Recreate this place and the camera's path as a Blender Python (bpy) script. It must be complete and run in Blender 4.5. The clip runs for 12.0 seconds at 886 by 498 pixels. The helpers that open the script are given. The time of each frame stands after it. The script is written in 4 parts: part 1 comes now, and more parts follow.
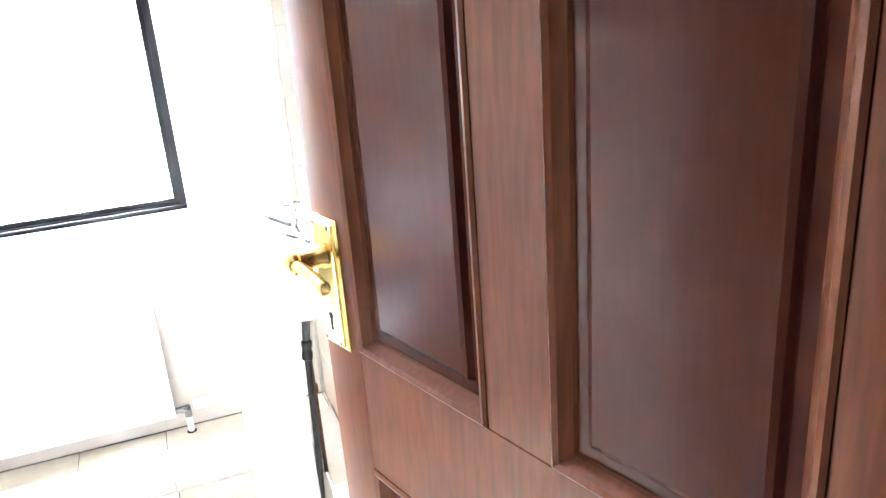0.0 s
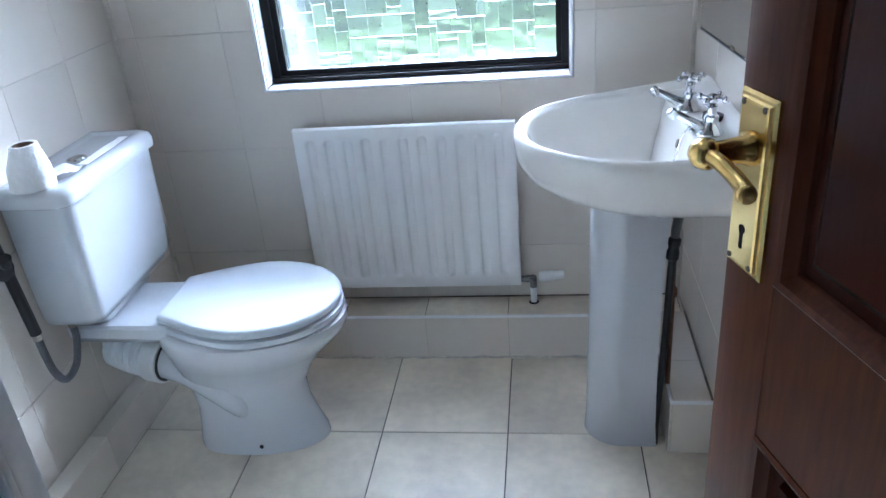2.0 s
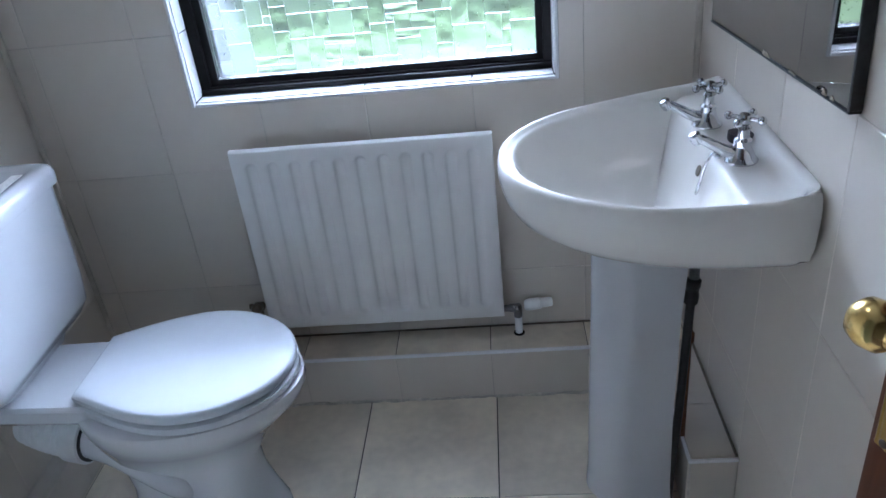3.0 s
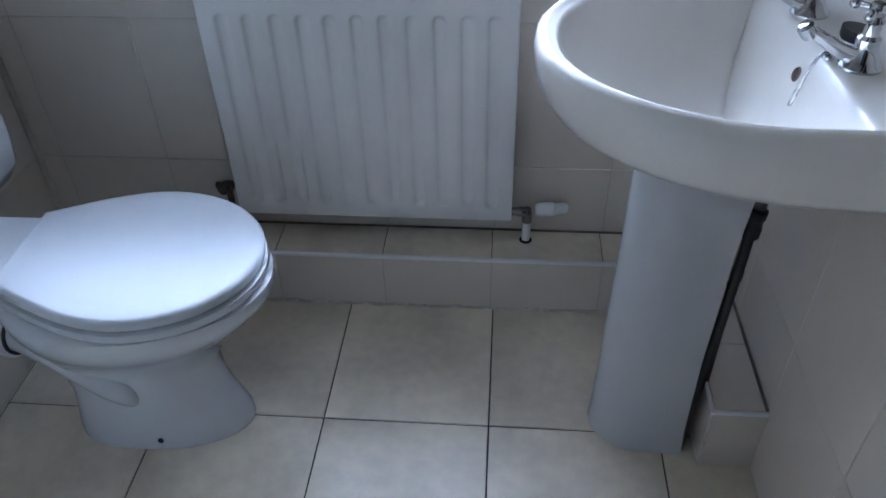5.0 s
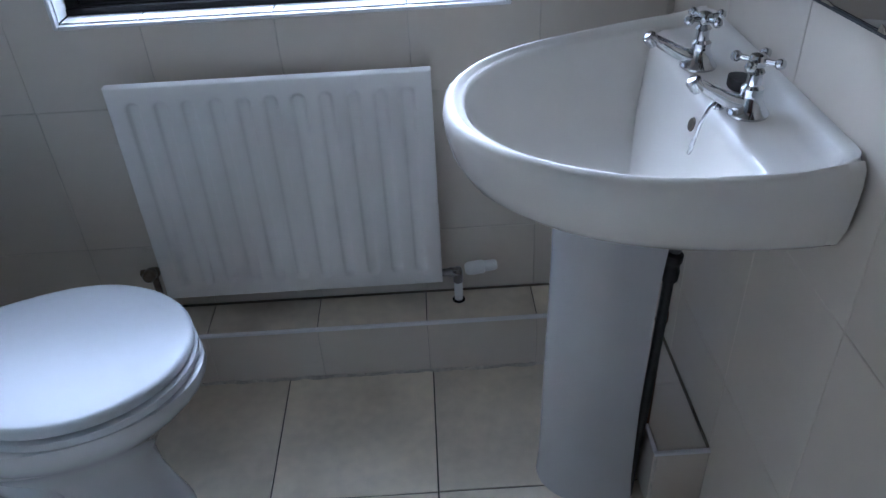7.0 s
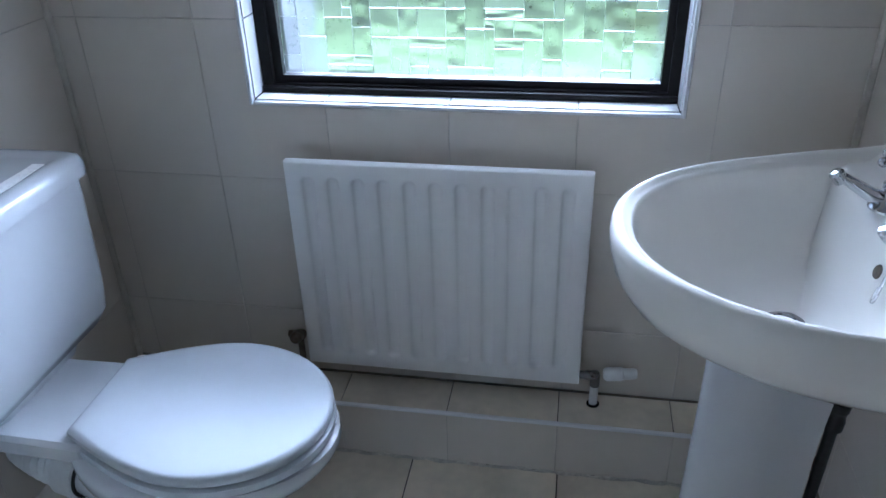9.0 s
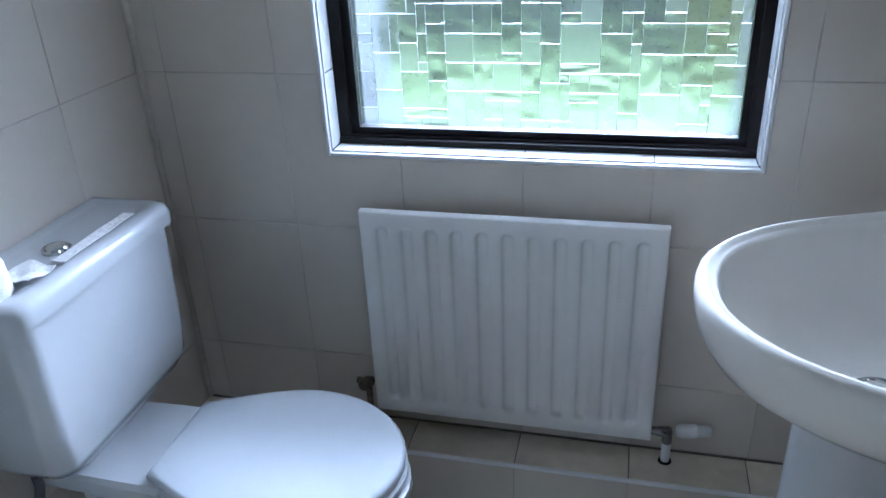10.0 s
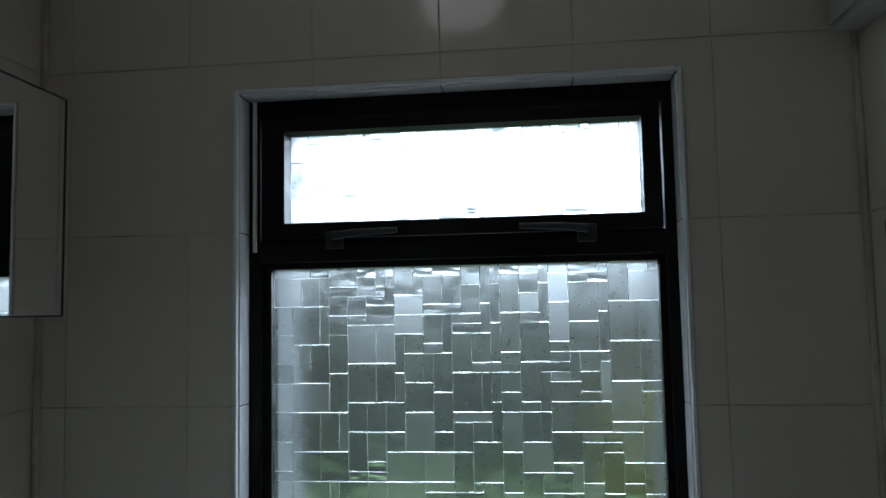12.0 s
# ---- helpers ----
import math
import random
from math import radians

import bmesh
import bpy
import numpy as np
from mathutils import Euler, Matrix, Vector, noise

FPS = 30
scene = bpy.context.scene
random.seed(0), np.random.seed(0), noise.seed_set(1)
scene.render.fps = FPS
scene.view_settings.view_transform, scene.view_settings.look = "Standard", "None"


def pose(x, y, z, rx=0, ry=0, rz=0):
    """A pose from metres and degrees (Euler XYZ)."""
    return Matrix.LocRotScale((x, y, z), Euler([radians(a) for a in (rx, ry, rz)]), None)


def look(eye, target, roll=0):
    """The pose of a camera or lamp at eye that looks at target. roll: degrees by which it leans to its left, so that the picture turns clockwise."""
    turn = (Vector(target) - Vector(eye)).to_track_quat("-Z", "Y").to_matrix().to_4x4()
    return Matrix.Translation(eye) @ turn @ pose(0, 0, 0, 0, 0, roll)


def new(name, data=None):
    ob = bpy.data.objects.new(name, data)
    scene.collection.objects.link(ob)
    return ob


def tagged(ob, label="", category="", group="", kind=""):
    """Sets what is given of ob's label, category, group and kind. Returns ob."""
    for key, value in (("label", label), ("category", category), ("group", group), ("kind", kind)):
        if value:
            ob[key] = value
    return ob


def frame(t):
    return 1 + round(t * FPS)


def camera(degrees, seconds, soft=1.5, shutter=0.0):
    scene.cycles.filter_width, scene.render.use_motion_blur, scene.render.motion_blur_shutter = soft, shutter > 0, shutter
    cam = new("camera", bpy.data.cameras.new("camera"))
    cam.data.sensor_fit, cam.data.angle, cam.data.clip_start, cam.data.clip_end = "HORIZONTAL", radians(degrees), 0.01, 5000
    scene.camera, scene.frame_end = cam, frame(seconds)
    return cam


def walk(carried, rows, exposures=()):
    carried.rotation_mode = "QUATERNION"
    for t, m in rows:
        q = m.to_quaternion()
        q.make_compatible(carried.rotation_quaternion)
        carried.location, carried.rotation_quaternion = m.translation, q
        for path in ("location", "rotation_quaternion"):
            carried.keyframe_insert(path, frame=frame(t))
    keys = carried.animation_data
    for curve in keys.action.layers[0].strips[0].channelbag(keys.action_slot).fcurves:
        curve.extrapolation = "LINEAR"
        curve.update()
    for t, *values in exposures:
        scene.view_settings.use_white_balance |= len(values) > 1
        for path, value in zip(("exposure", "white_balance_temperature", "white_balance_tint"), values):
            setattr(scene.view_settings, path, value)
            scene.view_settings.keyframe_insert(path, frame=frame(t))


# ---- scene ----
cam = camera(60.1, 12.0)
PATH = [
    (0, (0.403, 0.183, 1.4), (1.046, 1.955, 0.732), -4.3),
    (0.5, (0.434, 0.207, 1.386), (0.649, 2.079, 0.718), -3.9),
    (1, (0.442, 0.205, 1.38), (0.321, 2.081, 0.699), -4.7),
    (1.5, (0.433, 0.233, 1.357), (0.181, 2.066, 0.597), -5.2),
    (2, (0.386, 0.404, 1.333), (0.114, 2.171, 0.437), -5.2),
    (2.5, (0.348, 0.605, 1.346), (0.187, 2.356, 0.393), -6.2),
    (2.7, (0.339, 0.669, 1.348), (0.171, 2.411, 0.382), -6.6),
    (4.3, (0.292, 0.957, 1.29), (0.068, 2.62, 0.201), -4.3),
    (4.5, (0.279, 0.99, 1.28), (0.116, 2.638, 0.158), -5.2),
    (5, (0.278, 1.002, 1.241), (0.136, 2.546, -0.023), -1.4),
    (5.5, (0.276, 0.986, 1.212), (0.133, 2.445, -0.149), -1.0),
    (6, (0.273, 0.974, 1.2), (0.138, 2.373, -0.223), -1.0),
    (6.5, (0.288, 0.993, 1.226), (0.164, 2.472, -0.114), -3.0),
    (7, (0.299, 1.006, 1.26), (0.313, 2.641, 0.108), -3.2),
    (7.1, (0.305, 1.01, 1.264), (0.34, 2.663, 0.139), -3.3),
    (7.2, (0.305, 1.013, 1.267), (0.382, 2.696, 0.188), -3.0),
    (8.8, (0.262, 1.034, 1.308), (0.059, 2.758, 0.315), -1.4),
    (9, (0.259, 1.026, 1.305), (-0.055, 2.737, 0.318), -1.7),
    (9.5, (0.219, 1.015, 1.304), (-0.232, 2.701, 0.327), -1.8),
    (10, (0.22, 1.024, 1.33), (-0.234, 2.756, 0.437), -2.8),
    (10.5, (0.217, 1.033, 1.384), (-0.207, 2.85, 0.665), -3.8),
    (11, (0.217, 1.03, 1.421), (-0.186, 2.935, 0.963), -3.5),
    (11.5, (0.194, 1.017, 1.45), (-0.137, 2.983, 1.288), -2.9),
    (11.8, (0.187, 1.016, 1.467), (-0.096, 2.995, 1.522), -1.8),
    (12, (0.188, 1.02, 1.479), (-0.048, 3.0, 1.64), -1.1),
]
walk(cam, [(t, look(eye, target, roll)) for t, eye, target, roll in PATH],
     exposures=[(0.0, 4.95, 5850, 17), (0.5, 4.35, 5700, 17), (1.0, 3.45, 5450, 17), (1.5, 2.6, 5250, 16), (2.0, 1.98, 5080, 15), (2.5, 1.6, 5150, 18), (4.5, 1.2, 5120, 18), (7.0, 0.95, 5120, 18), (9.0, 1.1, 5030, 16), (10.0, 1.12, 5050, 15), (10.5, 1.02, 5100, 14), (11.0, 0.68, 5350, 11), (11.5, 0.08, 5450, 8), (12.0, -0.6, 5600, 7)])

# ---- world and light ----
world = bpy.data.worlds.new("overcast_sky")
scene.world = world
world.use_nodes = True
wn = world.node_tree.nodes
sky = wn.new("ShaderNodeTexSky")
sky.sky_type, sky.sun_disc = "NISHITA", False
sky.sun_elevation, sky.sun_rotation = radians(48), radians(200)
sky.dust_density, sky.air_density = 3.0, 1.0
world.node_tree.links.new(sky.outputs[0], wn["Background"].inputs[0])
wn["Background"].inputs[1].default_value = 0.065

sun = new("sun", bpy.data.lights.new("sun", "SUN"))
sun.data.energy, sun.data.angle, sun.data.color = 3.1, radians(20), (1.0, 0.97, 0.92)
sun.matrix_world = look((0, -20, 24), (0, 0, 0))

day = new("window_daylight", bpy.data.lights.new("window_daylight", "AREA"))
day.data.shape, day.data.size, day.data.size_y = "RECTANGLE", 5.0, 2.5
day.data.energy, day.data.color = 900, (0.86, 0.93, 1.0)
day.matrix_world = look((0.7, 7.0, 3.5), (0.04, 2.45, 1.3))

# weak fill lamp added on the unseen landing behind the camera, to brighten the door
hall_fill = new("landing_fill_light", bpy.data.lights.new("landing_fill_light", "AREA"))
hall_fill.data.shape, hall_fill.data.size, hall_fill.data.size_y = "RECTANGLE", 0.78, 1.0
hall_fill.data.energy, hall_fill.data.color = 0.04, (0.95, 0.97, 1.0)
hall_fill.matrix_world = look((-1.02, -0.75, 1.5), (0.7, 0.6, 1.3))

# ---- materials ----
def mat(name, color, rough=0.5, metal=0.0, grain=(40.0, 0.06), stain=(3.0, 0.06), bump=(60.0, 0.02), piece=0.0, coat=0.0, spec=0.5, trans=0.0, ior=1.45, stretch=(1, 1, 1), tint=None, patch=None):
    """A surface with two scales of variation, fine relief and, for loose pieces, a slight change from piece to piece."""
    m = bpy.data.materials.new(name)
    m.use_nodes = True
    nt = m.node_tree
    n, l = nt.nodes, nt.links
    b = n["Principled BSDF"]
    co = n.new("ShaderNodeTexCoord")
    mp = n.new("ShaderNodeMapping")
    mp.inputs["Scale"].default_value = stretch
    l.new(co.outputs["Object"], mp.inputs[0])
    oi = n.new("ShaderNodeObjectInfo")
    off = n.new("ShaderNodeVectorMath")
    off.operation = "MULTIPLY_ADD"
    l.new(oi.outputs["Random"], off.inputs[0])
    off.inputs[1].default_value = (7.3, 5.1, 3.7) if piece else (0, 0, 0)
    l.new(mp.outputs[0], off.inputs[2])
    fine = n.new("ShaderNodeTexNoise")
    fine.inputs["Scale"].default_value, fine.inputs["Detail"].default_value = grain[0], 5
    wide = n.new("ShaderNodeTexNoise")
    wide.inputs["Scale"].default_value, wide.inputs["Detail"].default_value = stain[0], 4
    for t in (fine, wide):
        l.new(off.outputs[0], t.inputs["Vector"])
    def ramp(src, amount):
        r = n.new("ShaderNodeMapRange")
        r.inputs["From Min"].default_value, r.inputs["From Max"].default_value = 0.3, 0.7
        r.inputs["To Min"].default_value, r.inputs["To Max"].default_value = 1 - amount, 1 + amount * 0.5
        l.new(src, r.inputs["Value"])
        return r.outputs[0]
    prod = n.new("ShaderNodeMath")
    prod.operation = "MULTIPLY"
    l.new(ramp(fine.outputs[0], grain[1]), prod.inputs[0])
    l.new(ramp(wide.outputs[0], stain[1]), prod.inputs[1])
    last = prod.outputs[0]
    if piece:
        r = n.new("ShaderNodeMapRange")
        r.inputs["To Min"].default_value, r.inputs["To Max"].default_value = 1 - piece, 1 + piece
        l.new(oi.outputs["Random"], r.inputs["Value"])
        p2 = n.new("ShaderNodeMath")
        p2.operation = "MULTIPLY"
        l.new(last, p2.inputs[0]); l.new(r.outputs[0], p2.inputs[1])
        last = p2.outputs[0]
    base = n.new("ShaderNodeRGB")
    base.outputs[0].default_value = (*color, 1)
    src = base.outputs[0]
    if tint:
        mx = n.new("ShaderNodeMix")
        mx.data_type = "RGBA"
        if patch:
            pr = n.new("ShaderNodeMapRange")
            pr.inputs["From Min"].default_value, pr.inputs["From Max"].default_value = patch
            l.new(wide.outputs[0], pr.inputs["Value"]); l.new(pr.outputs[0], mx.inputs["Factor"])
        else:
            l.new(wide.outputs[0], mx.inputs["Factor"])
        l.new(src, mx.inputs["A"])
        mx.inputs["B"].default_value = (*tint, 1)
        src = mx.outputs["Result"]
    sc = n.new("ShaderNodeVectorMath")
    sc.operation = "SCALE"
    l.new(src, sc.inputs[0]); l.new(last, sc.inputs["Scale"])
    l.new(sc.outputs[0], b.inputs["Base Color"])
    rr = n.new("ShaderNodeMapRange")
    rr.inputs["From Min"].default_value, rr.inputs["From Max"].default_value = 0.3, 0.7
    rr.inputs["To Min"].default_value, rr.inputs["To Max"].default_value = rough * 0.95, min(1, rough * 1.06)
    l.new(wide.outputs[0], rr.inputs["Value"]); l.new(rr.outputs[0], b.inputs["Roughness"])
    b.inputs["Metallic"].default_value = metal
    b.inputs["Coat Weight"].default_value = coat
    b.inputs["Specular IOR Level"].default_value = spec
    b.inputs["Transmission Weight"].default_value = trans
    b.inputs["IOR"].default_value = ior
    if bump[1]:
        bt = n.new("ShaderNodeTexNoise")
        bt.inputs["Scale"].default_value = bump[0]
        bt.inputs["Detail"].default_value = 2 if bump[0] > 2 else 0
        l.new(off.outputs[0], bt.inputs["Vector"])
        bu = n.new("ShaderNodeBump")
        bu.inputs["Strength"].default_value, bu.inputs["Distance"].default_value = bump[1], 0.01
        l.new(bt.outputs[0], bu.inputs["Height"]); l.new(bu.outputs[0], b.inputs["Normal"])
    return m

M = {}
M["wall_tile"] = mat("cream_wall_tile", (0.665, 0.605, 0.52), 0.11, grain=(25, 0.012), stain=(1.2, 0.03), bump=(9, 0.004), piece=0.025)
M["grout"] = mat("pale_grout", (0.60, 0.555, 0.49), 0.85, grain=(60, 0.2), stain=(4.2, 0.2), bump=(200, 0.2), tint=(0.14, 0.12, 0.10), patch=(0.56, 0.68))
M["grout_clean"] = mat("clean_pale_grout", (0.58, 0.535, 0.47), 0.8, grain=(60, 0.1), stain=(3, 0.12), bump=(200, 0.1))
M["floor_tile"] = mat("beige_floor_tile", (0.73, 0.65, 0.52), 0.3, grain=(40, 0.05), stain=(5, 0.22), bump=(14, 0.01), piece=0.05)
M["floor_grout"] = mat("dark_floor_grout", (0.06, 0.055, 0.05), 0.9, grain=(80, 0.3), stain=(3, 0.4), bump=(200, 0.2))
M["sealant"] = mat("old_cream_sealant", (0.60, 0.55, 0.47), 0.6, grain=(60, 0.1), stain=(6, 0.3), bump=(60, 0.1))
M["filler"] = mat("pale_floor_filler", (0.62, 0.58, 0.50), 0.85, grain=(90, 0.2), stain=(14, 0.35), bump=(160, 0.4))
M["mould"] = mat("mouldy_joint", (0.10, 0.085, 0.068), 0.8, grain=(50, 0.3), stain=(9, 0.4), bump=(120, 0.2), tint=(0.30, 0.26, 0.20))
M["sill_tile"] = mat("white_sill_tile", (0.82, 0.82, 0.82), 0.2, grain=(30, 0.02), stain=(5, 0.05), bump=(12, 0.03), piece=0.02)
M["plaster"] = mat("white_painted_plaster", (0.74, 0.73, 0.705), 0.8, grain=(60, 0.04), stain=(2, 0.06), bump=(120, 0.1))
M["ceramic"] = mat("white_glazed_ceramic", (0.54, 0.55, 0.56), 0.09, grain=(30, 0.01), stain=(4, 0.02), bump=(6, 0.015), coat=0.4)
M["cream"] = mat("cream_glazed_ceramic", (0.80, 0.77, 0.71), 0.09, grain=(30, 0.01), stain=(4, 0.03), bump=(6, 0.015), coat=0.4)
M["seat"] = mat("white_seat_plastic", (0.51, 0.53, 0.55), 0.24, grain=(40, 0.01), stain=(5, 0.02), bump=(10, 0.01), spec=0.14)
M["enamel"] = mat("white_radiator_enamel", (0.77, 0.755, 0.73), 0.35, grain=(50, 0.01), stain=(2, 0.03), bump=(80, 0.004))
M["pvc"] = mat("white_pipe_plastic", (0.76, 0.76, 0.74), 0.4, grain=(60, 0.05), stain=(8, 0.10), bump=(60, 0.03))
M["chrome"] = mat("chrome", (0.62, 0.63, 0.64), 0.07, 1.0, grain=(60, 0.05), stain=(15, 0.12), bump=(60, 0.01))
M["dull_chrome"] = mat("dull_worn_chrome", (0.26, 0.25, 0.24), 0.28, 1.0, grain=(60, 0.1), stain=(25, 0.3), bump=(60, 0.02))
M["steel"] = mat("braided_steel", (0.20, 0.20, 0.21), 0.4, 1.0, grain=(400, 0.4), stain=(20, 0.1), bump=(500, 0.5))
M["brass"] = mat("lacquered_brass", (0.78, 0.56, 0.20), 0.2, 1.0, grain=(60, 0.06), stain=(18, 0.18), bump=(80, 0.02))
M["oldbrass"] = mat("tarnished_valve_metal", (0.16, 0.13, 0.10), 0.45, 0.8, grain=(80, 0.3), stain=(20, 0.4), bump=(120, 0.1))
M["copper"] = mat("dull_copper", (0.20, 0.11, 0.07), 0.5, 0.9, grain=(60, 0.2), stain=(10, 0.4), bump=(60, 0.03))
M["rubber"] = mat("black_rubber", (0.018, 0.018, 0.018), 0.45, grain=(90, 0.2), stain=(10, 0.3), bump=(200, 0.1))
M["frame"] = mat("dark_brown_window_frame", (0.008, 0.006, 0.0055), 0.5, grain=(60, 0.1), stain=(6, 0.15), bump=(100, 0.02), spec=0.25)
M["handle_grey"] = mat("dark_grey_handle", (0.05, 0.05, 0.05), 0.35, 0.3, grain=(60, 0.1), stain=(8, 0.1), bump=(80, 0.02))
M["wood"] = mat("varnished_mahogany", (0.128, 0.039, 0.0145), 0.32, grain=(16, 0.26), stain=(1.4, 0.2), bump=(30, 0.006), stretch=(9, 9, 0.9), tint=(0.060, 0.0165, 0.0068), spec=0.15)
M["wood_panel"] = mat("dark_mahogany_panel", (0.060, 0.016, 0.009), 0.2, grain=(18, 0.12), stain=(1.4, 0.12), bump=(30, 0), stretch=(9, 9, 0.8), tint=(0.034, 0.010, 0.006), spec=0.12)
M["keyhole"] = mat("black_keyhole", (0.004, 0.004, 0.004), 0.9, bump=(50, 0))
M["alu"] = mat("satin_aluminium", (0.55, 0.55, 0.57), 0.3, 1.0, grain=(100, 0.05), stain=(6, 0.1), bump=(100, 0.02))
M["shower_glass"] = mat("green_obscured_shower_glass", (0.64, 0.76, 0.76), 0.35, grain=(30, 0.03), stain=(3, 0.1), bump=(40, 0.25), trans=0.85)
M["mirror"] = mat("silvered_mirror", (0.86, 0.87, 0.87), 0.015, 1.0, grain=(20, 0.01), stain=(4, 0.03), bump=(50, 0))
M["mirror_bronze"] = mat("grey_tinted_mirror", (0.36, 0.34, 0.325), 0.02, 1.0, grain=(20, 0.01), stain=(4, 0.03), bump=(50, 0))
M["mirror_edge"] = mat("dark_mirror_edge", (0.03, 0.03, 0.032), 0.4, grain=(90, 0.4), stain=(25, 0.5), bump=(100, 0.1))
M["chip"] = mat("bare_chipped_backing", (0.42, 0.36, 0.27), 0.7, grain=(90, 0.3), stain=(25, 0.3), bump=(100, 0.3))
M["paper"] = mat("white_tissue_paper", (0.80, 0.79, 0.77), 0.95, grain=(90, 0.04), stain=(12, 0.05), bump=(70, 0.4))
M["card"] = mat("brown_card", (0.20, 0.13, 0.08), 0.9, grain=(90, 0.1), stain=(12, 0.1), bump=(90, 0.1))
M["opal"] = mat("opal_lamp_glass", (0.85, 0.83, 0.78), 0.25, grain=(30, 0.01), stain=(4, 0.02), bump=(10, 0.01))
ob_ = M["opal"].node_tree.nodes["Principled BSDF"]
ob_.inputs["Emission Color"].default_value = (1.0, 0.93, 0.84, 1)
ob_.inputs["Emission Strength"].default_value = 3.0
M["casing"] = mat("off_white_plastic_casing", (0.40, 0.39, 0.37), 0.4, grain=(50, 0.03), stain=(5, 0.08), bump=(60, 0.02))
M["glass"] = mat("obscured_window_glass", (0.80, 0.83, 0.82), 0.28, grain=(12, 0.02), stain=(4, 0.04), bump=(1.2, 0.3), trans=1.0, ior=1.4, piece=0.18, stretch=(1, 1, 1.6))
M["glass_milky"] = mat("streaked_window_glass", (0.84, 0.87, 0.86), 0.35, grain=(60, 0.06), stain=(9, 0.05), bump=(90, 0.05), trans=1.0, ior=1.4, piece=0.10, stretch=(3, 1, 0.4))
M["ridge"] = mat("glass_pattern_ridge", (0.93, 0.95, 0.95), 0.12, grain=(200, 0.1), stain=(60, 0.15), bump=(260, 0.14), trans=1.0, ior=1.16)
M["lawn"] = mat("lawn", (0.17, 0.255, 0.105), 0.9, grain=(9, 0.3), stain=(0.6, 0.3), bump=(40, 0.5), tint=(0.22, 0.31, 0.15))
M["paving"] = mat("pale_paving", (0.27, 0.31, 0.23), 0.85, grain=(20, 0.15), stain=(1.2, 0.2), bump=(60, 0.3))
M["leaf"] = mat("hedge_leaves", (0.11, 0.19, 0.06), 0.6, grain=(9, 0.3), stain=(1.1, 0.5), bump=(30, 0.2), tint=(0.13, 0.18, 0.08))
M["leaf_yellow"] = mat("golden_shrub_leaves", (0.26, 0.25, 0.04), 0.6, grain=(9, 0.3), stain=(1.4, 0.4), bump=(30, 0.2), tint=(0.16, 0.20, 0.04))
M["leaf_blue"] = mat("blue_grey_shrub_leaves", (0.065, 0.085, 0.085), 0.6, grain=(9, 0.3), stain=(1.4, 0.4), bump=(30, 0.2), tint=(0.085, 0.11, 0.11))
M["leaf_olive"] = mat("olive_shrub_leaves", (0.15, 0.18, 0.035), 0.6, grain=(9, 0.3), stain=(1.4, 0.4), bump=(30, 0.2), tint=(0.07, 0.11, 0.05))
M["bark"] = mat("bark", (0.12, 0.09, 0.06), 0.9, grain=(20, 0.3), stain=(3, 0.3), bump=(30, 0.5))
M["fence"] = mat("weathered_fence_timber", (0.12, 0.14, 0.10), 0.85, grain=(10, 0.3), stain=(2, 0.3), bump=(30, 0.3), stretch=(4, 4, 0.5), piece=0.3)
M["render"] = mat("grey_house_render", (0.45, 0.45, 0.44), 0.9, grain=(15, 0.1), stain=(1, 0.15), bump=(60, 0.3))
M["landing"] = mat("landing_paint", (0.30, 0.27, 0.23), 0.85, grain=(60, 0.04), stain=(2, 0.06), bump=(120, 0.1))
M["outer"] = mat("grey_outer_render", (0.40, 0.41, 0.41), 0.9, grain=(40, 0.1), stain=(3, 0.15), bump=(90, 0.3))
M["hall"] = mat("hall_carpet", (0.16, 0.13, 0.11), 0.95, grain=(90, 0.25), stain=(3, 0.15), bump=(200, 0.6))

# ---- mesh helpers ----
def part(name, bm, material, parent=None, label="", angle=38, smooth=True):
    me = bpy.data.meshes.new(name)
    bmesh.ops.recalc_face_normals(bm, faces=bm.faces)
    bm.normal_update()
    if smooth:
        for f in bm.faces:
            f.smooth = True
        for e in bm.edges:
            e.smooth = len(e.link_faces) == 2 and e.calc_face_angle(0) < radians(angle)
    bm.to_mesh(me)
    bm.free()
    me.materials.append(material)
    ob = new(name, me)
    if parent:
        ob.parent = parent
        if not parent.parent:
            ob.matrix_parent_inverse = Matrix.Translation(-parent.location)
    return tagged(ob, label)

def thing(name, at, label, category, group="", kind=""):
    ob = new(name)
    ob.empty_display_size = 0.1
    ob.location = at
    return tagged(ob, label, category, group, kind)

def box(x0, x1, y0, y1, z0, z1, r=0.0, seg=2, bm=None):
    out = bm or bmesh.new()
    b = bmesh.new()
    bmesh.ops.create_cube(b, size=1)
    for v in b.verts:
        v.co = Vector(((x0 + x1) / 2 + v.co.x * (x1 - x0), (y0 + y1) / 2 + v.co.y * (y1 - y0), (z0 + z1) / 2 + v.co.z * (z1 - z0)))
    if r:
        bmesh.ops.bevel(b, geom=b.edges[:], offset=r, segments=seg, profile=0.5, affect="EDGES")
    return merge(out, b)

def merge(out, b):
    idx = {v: out.verts.new(v.co) for v in b.verts}
    for f in b.faces:
        out.faces.new([idx[v] for v in f.verts])
    b.free()
    return out

def loft(rings, cap0=True, cap1=True, bm=None, closed=True):
    bm = bm or bmesh.new()
    vs = [[bm.verts.new(p) for p in r] for r in rings]
    n = len(vs[0])
    for a, b in zip(vs, vs[1:]):
        for i in range(n if closed else n - 1):
            j = (i + 1) % n
            bm.faces.new((a[i], a[j], b[j], b[i]))
    if cap0:
        bm.faces.new(vs[0][::-1])
    if cap1:
        bm.faces.new(vs[-1])
    return bm

